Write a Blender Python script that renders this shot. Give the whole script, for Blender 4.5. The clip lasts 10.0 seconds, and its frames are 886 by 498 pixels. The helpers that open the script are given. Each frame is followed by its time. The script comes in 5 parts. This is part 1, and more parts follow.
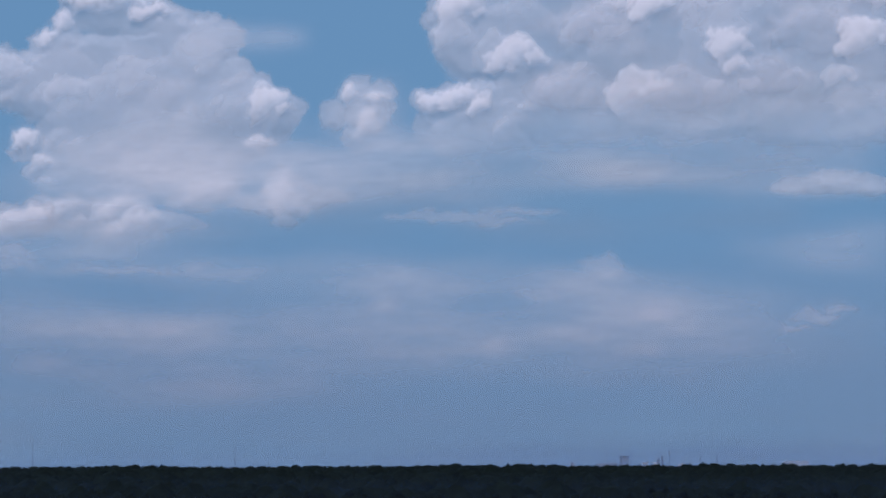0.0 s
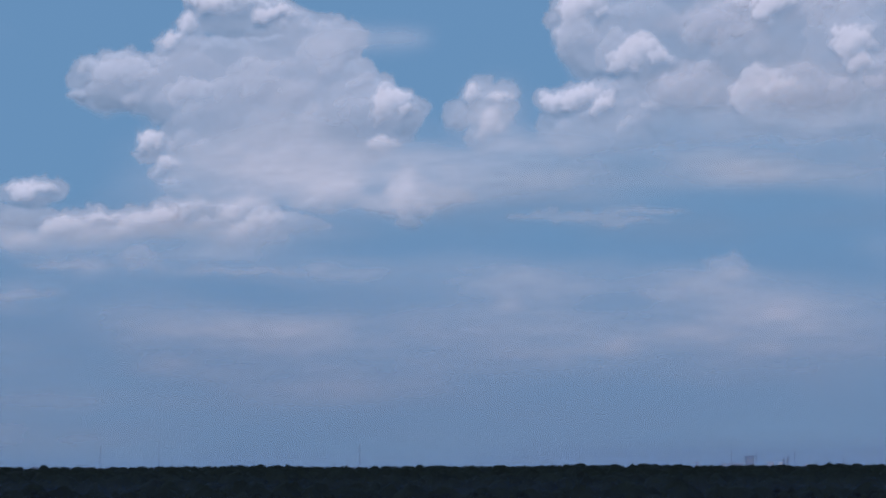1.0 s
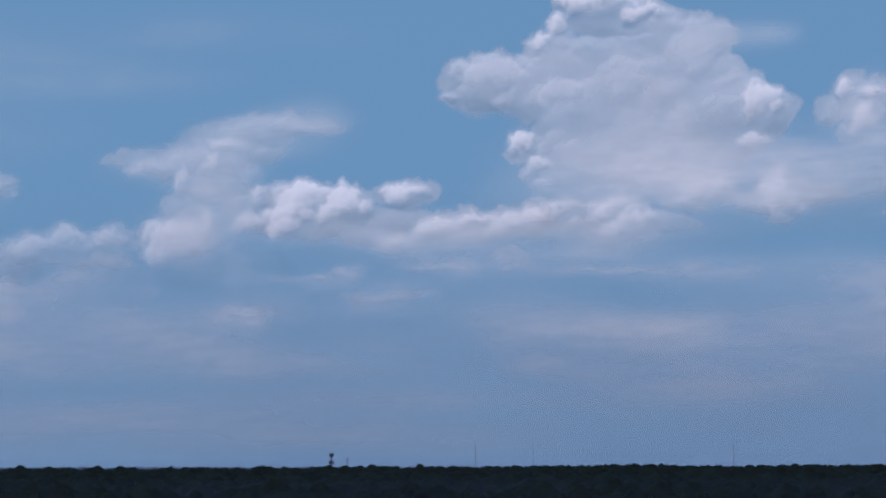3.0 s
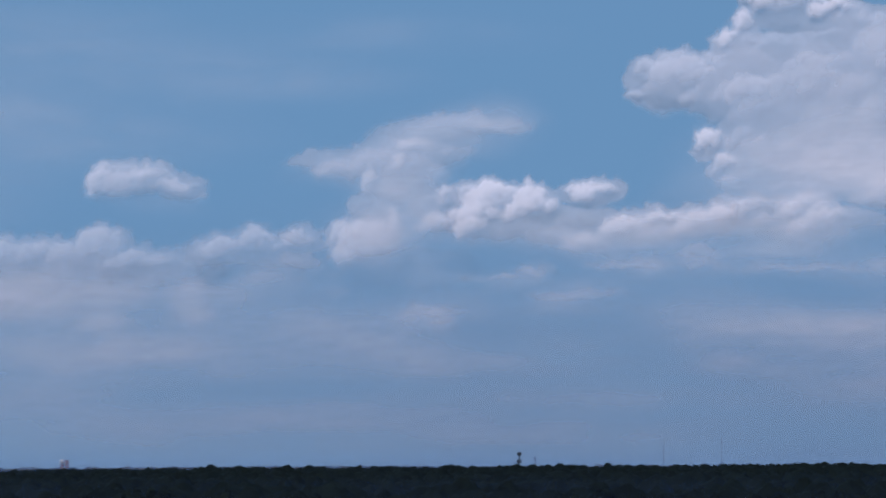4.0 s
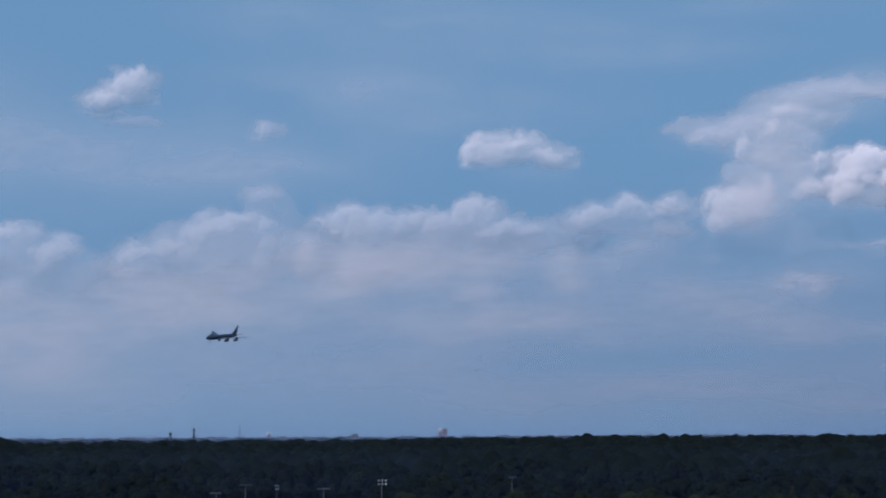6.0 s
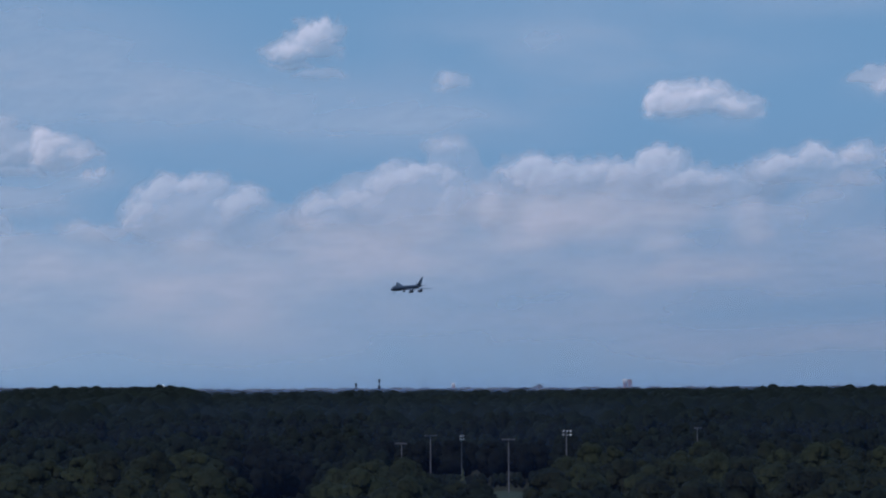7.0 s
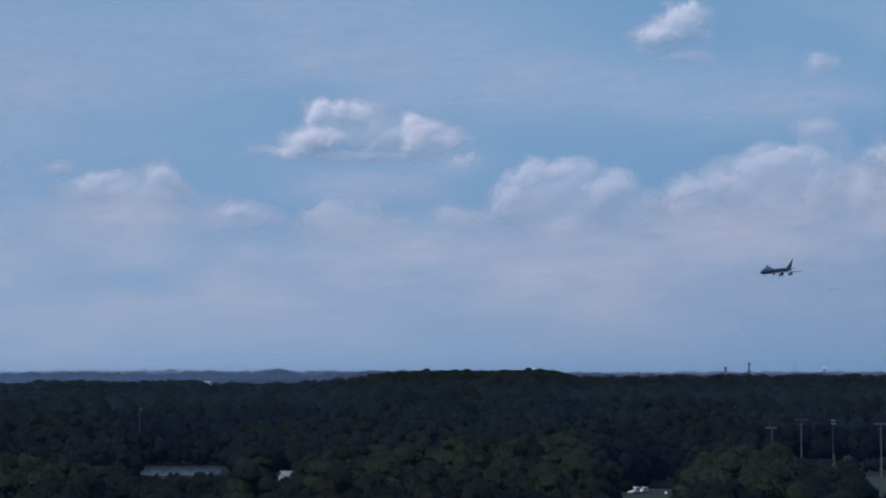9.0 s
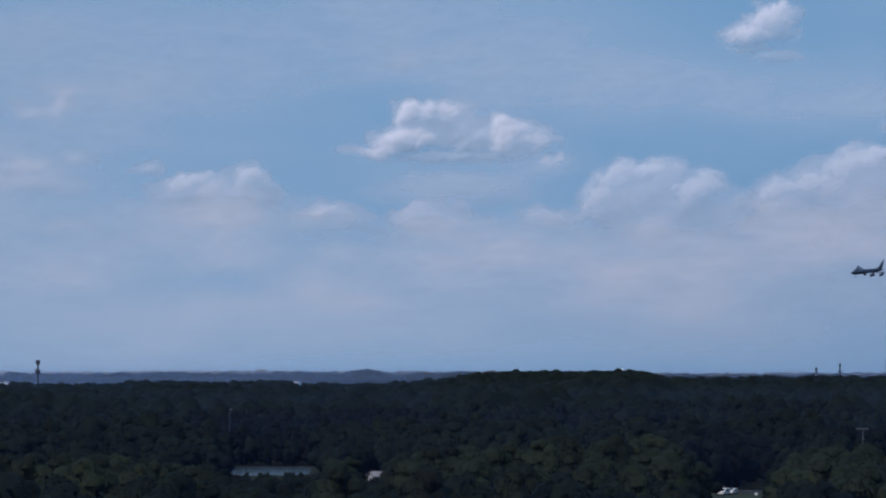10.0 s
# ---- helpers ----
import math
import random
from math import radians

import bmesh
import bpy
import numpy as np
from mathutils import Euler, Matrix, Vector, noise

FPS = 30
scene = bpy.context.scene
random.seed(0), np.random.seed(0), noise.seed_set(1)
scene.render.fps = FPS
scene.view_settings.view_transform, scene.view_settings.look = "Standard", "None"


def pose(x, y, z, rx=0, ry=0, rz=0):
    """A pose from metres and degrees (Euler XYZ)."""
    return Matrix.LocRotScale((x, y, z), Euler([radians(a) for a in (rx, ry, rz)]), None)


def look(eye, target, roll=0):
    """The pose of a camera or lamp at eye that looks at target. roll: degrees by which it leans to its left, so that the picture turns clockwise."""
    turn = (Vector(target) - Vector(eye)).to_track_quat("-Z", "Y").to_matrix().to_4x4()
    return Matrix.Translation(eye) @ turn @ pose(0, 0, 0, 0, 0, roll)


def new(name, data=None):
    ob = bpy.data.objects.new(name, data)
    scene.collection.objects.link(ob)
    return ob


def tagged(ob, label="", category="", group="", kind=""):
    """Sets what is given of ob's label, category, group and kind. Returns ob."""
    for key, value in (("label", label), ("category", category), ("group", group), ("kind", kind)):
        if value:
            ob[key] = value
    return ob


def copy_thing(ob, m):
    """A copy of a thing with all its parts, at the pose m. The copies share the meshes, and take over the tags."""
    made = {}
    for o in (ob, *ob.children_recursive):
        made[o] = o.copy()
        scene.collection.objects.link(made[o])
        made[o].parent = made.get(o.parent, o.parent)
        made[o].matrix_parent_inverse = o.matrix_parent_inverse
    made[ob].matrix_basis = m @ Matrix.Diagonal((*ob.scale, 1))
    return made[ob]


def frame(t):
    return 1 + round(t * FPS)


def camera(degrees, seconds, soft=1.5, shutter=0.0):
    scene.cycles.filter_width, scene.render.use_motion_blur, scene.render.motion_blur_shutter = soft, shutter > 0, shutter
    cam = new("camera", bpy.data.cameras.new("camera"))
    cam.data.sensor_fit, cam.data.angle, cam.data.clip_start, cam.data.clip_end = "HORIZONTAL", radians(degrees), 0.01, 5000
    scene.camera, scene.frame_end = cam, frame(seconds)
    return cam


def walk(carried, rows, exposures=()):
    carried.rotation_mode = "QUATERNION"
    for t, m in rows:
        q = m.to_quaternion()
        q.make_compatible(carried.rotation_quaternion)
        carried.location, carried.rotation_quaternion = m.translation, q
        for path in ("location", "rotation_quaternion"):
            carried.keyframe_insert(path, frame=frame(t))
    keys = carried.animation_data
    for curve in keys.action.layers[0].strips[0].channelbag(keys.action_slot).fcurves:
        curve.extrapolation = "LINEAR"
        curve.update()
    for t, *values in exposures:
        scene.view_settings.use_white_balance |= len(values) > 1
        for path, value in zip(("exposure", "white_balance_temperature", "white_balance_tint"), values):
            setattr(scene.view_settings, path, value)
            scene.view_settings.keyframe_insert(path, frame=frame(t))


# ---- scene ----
# ---- camera: a tripod pan with a long lens from a high window ----
EYE = Vector((0.0, 0.0, 38.0))
UNIT = 83.0        # sky units to a degree of azimuth or elevation
LENS = 4755.0      # the same per radian, near enough
cam = camera(18.73, 10.0, soft=2.1)
# seconds, turn to the left, tilt up, lean (degrees)
PATH = [
    (0.0, -20.863, 4.461, -0.13), (0.5, -19.937, 4.462, -0.13), (1.0, -18.220, 4.466, -0.13), (1.5, -16.265, 4.467, -0.13),
    (2.0, -14.288, 4.464, -0.13), (2.5, -12.287, 4.464, -0.15), (4.0, -6.303, 4.454, -0.25), (4.5, -4.303, 4.448, -0.25),
    (5.0, -2.299, 4.443, -0.25), (5.3, -1.106, 4.400, -0.26), (5.5, -0.318, 4.311, -0.27), (5.7, 0.490, 4.140, -0.27), (6.8, 4.820, 2.960, -0.26),
    (7.0, 5.618, 2.792, -0.26), (7.5, 7.605, 2.534, -0.25), (8.0, 9.598, 2.481, -0.23), (8.5, 11.592, 2.473, -0.18),
    (9.0, 13.476, 2.465, -0.13), (9.5, 14.763, 2.474, -0.09), (10.0, 15.381, 2.481, -0.08)]
walk(cam, [(t, pose(*EYE, 90 + tilt, 0, turn) @ pose(0, 0, 0, 0, 0, lean)) for t, turn, tilt, lean in PATH],
     exposures=[(0.0, -0.10, 6050, 12), (2.5, -0.07, 6050, 12), (5.2, -0.05, 6050, 12), (7.0, 0.06, 6200, 12), (10.0, 0.13, 6250, 12)])

# ---- light: high afternoon sun from the left, hazy summer sky ----
SUN_ELEVATION, SUN_AZIMUTH = 50.0, -150.0     # azimuth to the right of straight ahead
world = bpy.data.worlds.new("summer_sky")
scene.world = world
world.use_nodes = True
wn, wl = world.node_tree.nodes, world.node_tree.links
sky = wn.new("ShaderNodeTexSky")
sky.sky_type = "NISHITA"
sky.sun_disc = False
sky.sun_elevation, sky.sun_rotation = radians(SUN_ELEVATION), radians(SUN_AZIMUTH)
sky.altitude, sky.air_density, sky.dust_density, sky.ozone_density = 50, 1.0, 0.3, 3.0
wn["Background"].inputs["Strength"].default_value = 0.08
haze = wn.new("ShaderNodeMix")
haze.data_type = "RGBA"
haze.inputs["Factor"].default_value = 0.97
haze.inputs[7].default_value = (1.86, 3.64, 5.95, 1)      # blue summer haze that evens the sky out
wl.new(sky.outputs["Color"], haze.inputs[6])
wl.new(haze.outputs[2], wn["Background"].inputs["Color"])
sun = new("sun", bpy.data.lights.new("sun", "SUN"))
sun.data.energy, sun.data.angle, sun.data.color = 2.75, radians(0.5), (1.0, 0.88, 0.88)
az, el = radians(SUN_AZIMUTH), radians(SUN_ELEVATION)
toward = Vector((math.sin(az) * math.cos(el), math.cos(az) * math.cos(el), math.sin(el)))
sun.matrix_world = look(EYE + 4000 * toward, EYE)


# ---- materials ----
def material(name, rough=0.8, metal=0.0):
    m = bpy.data.materials.new(name)
    m.use_nodes = True
    b = m.node_tree.nodes["Principled BSDF"]
    b.inputs["Roughness"].default_value, b.inputs["Metallic"].default_value = rough, metal
    return m, m.node_tree.nodes, m.node_tree.links, b


def noisy(name, dark, light, size, rough=0.8, metal=0.0, bump=0.0, random_from=None, spread=0.35, gloss=0.5):
    """Two scales of noise between two colours, in metres, with an optional random shift per object or per piece."""
    m, n, l, b = material(name, rough, metal)
    b.inputs["Specular IOR Level"].default_value = gloss
    co = n.new("ShaderNodeTexCoord")
    big, fine = n.new("ShaderNodeTexNoise"), n.new("ShaderNodeTexNoise")
    big.inputs["Scale"].default_value, fine.inputs["Scale"].default_value = 1 / size, 7 / size
    big.inputs["Detail"].default_value, fine.inputs["Detail"].default_value = 3, 4
    for node in (big, fine):
        l.new(co.outputs["Object"], node.inputs["Vector"])
    add = n.new("ShaderNodeMath")
    add.operation = "MULTIPLY_ADD"
    l.new(fine.outputs["Fac"], add.inputs[0])
    add.inputs[1].default_value = 0.5
    l.new(big.outputs["Fac"], add.inputs[2])
    out = add.outputs[0]
    if random_from:
        src = n.new("ShaderNodeObjectInfo" if random_from == "object" else "ShaderNodeNewGeometry")
        more = n.new("ShaderNodeMath")
        more.operation = "MULTIPLY_ADD"
        l.new(src.outputs["Random" if random_from == "object" else "Random Per Island"], more.inputs[0])
        more.inputs[1].default_value = spread * 2
        l.new(out, more.inputs[2])
        shift = n.new("ShaderNodeMath")
        shift.operation = "SUBTRACT"
        l.new(more.outputs[0], shift.inputs[0])
        shift.inputs[1].default_value = spread
        out = shift.outputs[0]
    ramp = n.new("ShaderNodeValToRGB")
    ramp.color_ramp.elements[0].position, ramp.color_ramp.elements[1].position = 0.45, 1.05
    ramp.color_ramp.elements[1].position = 1.0
    ramp.color_ramp.elements[0].color, ramp.color_ramp.elements[1].color = (*dark, 1), (*light, 1)
    l.new(out, ramp.inputs["Fac"])
    l.new(ramp.outputs["Color"], b.inputs["Base Color"])
    if bump:
        bm = n.new("ShaderNodeBump")
        bm.inputs["Strength"].default_value, bm.inputs["Distance"].default_value = 0.6, bump
        l.new(fine.outputs["Fac"], bm.inputs["Height"])
        l.new(bm.outputs["Normal"], b.inputs["Normal"])
    return m


def let_light_through(m, share):
    """Leaves pass a share of the light on to their other side."""
    n, l = m.node_tree.nodes, m.node_tree.links
    b, out = n["Principled BSDF"], n["Material Output"]
    thin, mix = n.new("ShaderNodeBsdfTranslucent"), n.new("ShaderNodeMixShader")
    l.new(b.inputs["Base Color"].links[0].from_socket, thin.inputs["Color"])
    mix.inputs["Fac"].default_value = share
    l.new(b.outputs[0], mix.inputs[1])
    l.new(thin.outputs[0], mix.inputs[2])
    l.new(mix.outputs[0], out.inputs["Surface"])
    return m


def cloud_material(name, colour):
    """White vapour: matt, a little translucent, as thick as the mesh's density."""
    m = bpy.data.materials.new(name)
    m.use_nodes = True
    n, l = m.node_tree.nodes, m.node_tree.links
    n.remove(n["Principled BSDF"])
    dens = n.new("ShaderNodeAttribute")
    dens.attribute_name = "vapour"
    diffuse, through_it, clear = n.new("ShaderNodeBsdfDiffuse"), n.new("ShaderNodeBsdfTranslucent"), n.new("ShaderNodeBsdfTransparent")
    diffuse.inputs["Color"].default_value = through_it.inputs["Color"].default_value = (*colour, 1)
    body, mix = n.new("ShaderNodeMixShader"), n.new("ShaderNodeMixShader")
    body.inputs["Fac"].default_value = 0.35
    l.new(diffuse.outputs[0], body.inputs[1])
    l.new(through_it.outputs[0], body.inputs[2])
    l.new(dens.outputs["Fac"], mix.inputs["Fac"])
    l.new(clear.outputs[0], mix.inputs[1])
    l.new(body.outputs[0], mix.inputs[2])
    l.new(mix.outputs[0], n["Material Output"].inputs["Surface"])
    return m


VAPOUR = cloud_material("cloud_vapour", (0.90, 0.88, 0.90))
# tints of the sheets that imitate haze, lifted dark and a dimmer low sky
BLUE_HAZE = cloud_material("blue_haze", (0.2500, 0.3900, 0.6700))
SHADE_LIFT = cloud_material("shade_lift_blue", (0.1760, 0.3200, 0.7440))
SKY_DIMMER = cloud_material("sky_dimming_grey", (0.2320, 0.2960, 0.4240))
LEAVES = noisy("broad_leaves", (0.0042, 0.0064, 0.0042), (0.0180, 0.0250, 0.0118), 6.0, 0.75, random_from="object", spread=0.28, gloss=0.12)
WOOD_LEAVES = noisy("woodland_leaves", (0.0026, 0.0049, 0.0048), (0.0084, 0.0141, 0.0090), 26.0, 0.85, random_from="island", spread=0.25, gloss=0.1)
# woodland leaf colour darkened to stand in for shaded wood edges
SHADED_LEAVES = noisy("shaded_wood_leaves", (0.0014, 0.0025, 0.0030), (0.0042, 0.0066, 0.0062), 6.0, 0.85, random_from="island", spread=0.2, gloss=0.08)
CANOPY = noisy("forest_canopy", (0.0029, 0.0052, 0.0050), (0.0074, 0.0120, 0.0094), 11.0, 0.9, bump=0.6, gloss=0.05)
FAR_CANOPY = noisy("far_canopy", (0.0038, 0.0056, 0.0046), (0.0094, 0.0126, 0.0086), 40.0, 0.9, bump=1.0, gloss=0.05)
let_light_through(LEAVES, 0.25)
let_light_through(WOOD_LEAVES, 0.25)
let_light_through(SHADED_LEAVES, 0.15)
BARK = noisy("bark", (0.022, 0.019, 0.016), (0.060, 0.050, 0.042), 0.6, 0.9, bump=0.02)
GRASS = noisy("mown_grass", (0.017, 0.026, 0.018), (0.032, 0.043, 0.028), 14.0, 0.9, gloss=0.1)
SOIL = noisy("forest_floor", (0.010, 0.012, 0.008), (0.024, 0.025, 0.015), 25.0, 0.95, gloss=0.05)
GALVANISED = noisy("galvanised_steel", (0.085, 0.090, 0.104), (0.16, 0.166, 0.184), 1.5, 0.7, 0.2)
DARK_STEEL = noisy("weathered_dark_steel", (0.030, 0.040, 0.055), (0.065, 0.078, 0.100), 2.0, 0.6, 0.4)
WHITE_PAINT = noisy("white_paint", (0.62, 0.62, 0.60), (0.82, 0.82, 0.80), 3.0, 0.5)
# white house boards, greyed in colour for the shade they stand in
SHADED_BOARDS = noisy("shaded_white_boards", (0.20, 0.21, 0.23), (0.36, 0.37, 0.39), 1.2, 0.7)
PALE_LEAVES = noisy("pale_leaves", (0.022, 0.032, 0.020), (0.046, 0.060, 0.040), 2.0, 0.8, gloss=0.1)
RED_PAINT = noisy("oxide_red_paint", (0.15, 0.05, 0.05), (0.24, 0.085, 0.08), 3.0, 0.6)
CONCRETE = noisy("pale_concrete", (0.25, 0.28, 0.33), (0.38, 0.41, 0.46), 4.0, 0.85)
JET_GREY = noisy("grey_aircraft_paint", (0.020, 0.029, 0.052), (0.040, 0.054, 0.090), 4.0, 0.45, 0.0)
FIN_GREY = noisy("pale_grey_aircraft_paint", (0.20, 0.23, 0.29), (0.28, 0.31, 0.37), 3.0, 0.5, 0.0)
DARK_METAL = noisy("dark_engine_metal", (0.022, 0.028, 0.042), (0.05, 0.06, 0.08), 1.0, 0.5, 0.0)
SHINGLE = noisy("grey_roof_shingles", (0.10, 0.10, 0.11), (0.22, 0.22, 0.23), 1.2, 0.9, bump=0.02)
RUBBER = noisy("black_rubber", (0.015, 0.015, 0.015), (0.03, 0.03, 0.03), 0.3, 0.8)
GLASS, _, _, gb = material("dark_window_glass", 0.08)
gb.inputs["Base Color"].default_value = (0.02, 0.025, 0.03, 1)
WATER, wa_n, wa_l, wa_b = material("lake_water", 0.2)
wa_b.inputs["Base Color"].default_value = (0.03, 0.04, 0.045, 1)
wave = wa_n.new("ShaderNodeTexNoise")
wave.inputs["Scale"].default_value = 0.8
wave_bump = wa_n.new("ShaderNodeBump")
wave_bump.inputs["Strength"].default_value, wave_bump.inputs["Distance"].default_value = 0.8, 0.25
wa_l.new(wave.outputs["Fac"], wave_bump.inputs["Height"])
wa_l.new(wave_bump.outputs["Normal"], wa_b.inputs["Normal"])


# ---- helpers ----
def sky_place(u, v, dist):
    """The place dist metres off, u sky units right of straight ahead and v above the level of the eye."""
    a, e = radians(u / UNIT), radians(v / UNIT)
    return EYE + dist * Vector((math.sin(a) * math.cos(e), math.cos(a) * math.cos(e), math.sin(e)))


def level_place(u, dist, z=0.0):
    a = radians(u / UNIT)
    return Vector((math.sin(a) * dist, math.cos(a) * dist, z))


def mesh_object(name, verts, quads, mat, smooth=True, tris=None, normals=None):
    """An object from arrays of corners and faces."""
    me = bpy.data.meshes.new(name)
    faces = quads if tris is None else tris
    k = faces.shape[1]
    me.vertices.add(len(verts))
    me.vertices.foreach_set("co", np.asarray(verts, dtype=np.float32).ravel())
    me.loops.add(faces.size)
    me.loops.foreach_set("vertex_index", faces.astype(np.int32).ravel())
    me.polygons.add(len(faces))
    me.polygons.foreach_set("loop_start", np.arange(0, faces.size, k, dtype=np.int32))
    me.polygons.foreach_set("loop_total", np.full(len(faces), k, dtype=np.int32))
    me.polygons.foreach_set("use_smooth", np.full(len(faces), smooth))
    me.update(calc_edges=True)
    if normals is not None:
        me.polygons.foreach_set("use_smooth", np.full(len(faces), True))
        me.normals_split_custom_set_from_vertices(normals)
    me.materials.append(mat)
    return new(name, me)


def part(name, bm, mat, parent=None, label=""):
    me = bpy.data.meshes.new(name)
    bm.to_mesh(me)
    bm.free()
    me.materials.append(mat)
    ob = new(name, me)
    ob.parent = parent
    return tagged(ob, label)


def empty(name, label, category, group="", kind=""):
    return tagged(new(name), label, category, group, kind)


def box(size, at=(0, 0, 0), bevel=0.0, turn=None):
    bm = bmesh.new()
    bmesh.ops.create_cube(bm, size=1, matrix=Matrix.Diagonal((*size, 1)))
    if bevel:
        bmesh.ops.bevel(bm, geom=bm.edges[:], offset=bevel, segments=2, affect="EDGES", profile=0.5)
    bmesh.ops.transform(bm, matrix=Matrix.Translation(at) @ (turn or Matrix()), verts=bm.verts)
    return bm


def rod(a, b, r0, r1=None, sides=10, bm=None):
    """A tapered rod from a to b."""
    bm = bm or bmesh.new()
    a, b = Vector(a), Vector(b)
    m = Matrix.Translation((a + b) / 2) @ (b - a).to_track_quat("Z", "Y").to_matrix().to_4x4()
    bmesh.ops.create_cone(bm, cap_ends=True, segments=sides, radius1=r0, radius2=r0 if r1 is None else r1, depth=(b - a).length, matrix=m)
    return bm


def lathe(profile, sides=24, axis="Z"):
    """A round body from (radius, height) pairs."""
    bm = bmesh.new()
    rings = []
    for r, h in profile:
        ring = []
        for i in range(sides):
            a = 2 * math.pi * i / sides
            p = (r * math.cos(a), r * math.sin(a), h)
            ring.append(bm.verts.new(p if axis == "Z" else (p[2], p[0], p[1])))
        rings.append(ring)
    for lo, hi in zip(rings, rings[1:]):
        for i in range(sides):
            bm.faces.new((lo[i], lo[(i + 1) % sides], hi[(i + 1) % sides], hi[i]))
    bm.faces.new(rings[0][::-1]), bm.faces.new(rings[-1])
    bmesh.ops.recalc_face_normals(bm, faces=bm.faces)
    for f in bm.faces:
        f.smooth = len(f.verts) == 4
    return bm


def lattice(x, y, seed):
    """Smooth value noise from 0 to 1 on arrays."""
    xi, yi = np.floor(x).astype(np.int64), np.floor(y).astype(np.int64)
    fx, fy = x - xi, y - yi
    fx, fy = fx * fx * (3 - 2 * fx), fy * fy * (3 - 2 * fy)

    def h(i, j):
        n = (i * 374761393 + j * 668265263 + seed * 974634777) & 0xFFFFFFFF
        n = ((n ^ (n >> 13)) * 1274126177) & 0xFFFFFFFF
        return ((n ^ (n >> 16)) & 0xFFFF) / 65535.0
    return (h(xi, yi) * (1 - fx) + h(xi + 1, yi) * fx) * (1 - fy) + (h(xi, yi + 1) * (1 - fx) + h(xi + 1, yi + 1) * fx) * fy


def fractal(x, y, seed, octaves=4, gain=0.5):
    total, amp, norm = 0, 1.0, 0
    for k in range(octaves):
        total = total + amp * lattice(x * 2 ** k, y * 2 ** k, seed + 17 * k)
        norm += amp
        amp *= gain
    return total / norm


def ease(x):
    x = np.clip(x, 0, 1)
    return x * x * (3 - 2 * x)


# ---- clouds ----
def blurred(a, sigma):
    if sigma <= 0:
        return a
    n = int(3 * sigma) + 1
    k = np.exp(-0.5 * (np.arange(-n, n + 1) / sigma) ** 2)
    k /= k.sum()
    for axis in (0, 1):
        pad = [(n, n) if i == axis else (0, 0) for i in (0, 1)]
        p = np.pad(a, pad, mode="edge")
        a = sum(w * np.take(p, np.arange(i, i + a.shape[axis]), axis=axis) for i, w in enumerate(k))
    return a


def islands(quads, n):
    """The quads, sorted into pieces that hang together."""
    root = np.arange(n)
    while True:
        low = root[quads].min(1)
        before = root.copy()
        np.minimum.at(root, quads.ravel(), np.repeat(low, 4))
        root = root[root]
        if np.array_equal(before, root):
            break
    of = root[quads[:, 0]]
    return [quads[of == r] for r in np.unique(of)]


def billow(x, y, seed, octaves=5):
    """Rounded heads with sharp creases between them, 0 to 1."""
    total, amp, norm = 0, 1.0, 0
    for k in range(octaves):
        n = lattice(x * 2 ** k + 3.1 * k, y * 2 ** k, seed + 31 * k)
        total = total + amp * (1 - np.abs(2 * n - 1))
        norm += amp
        amp *= 0.66
    return total / norm


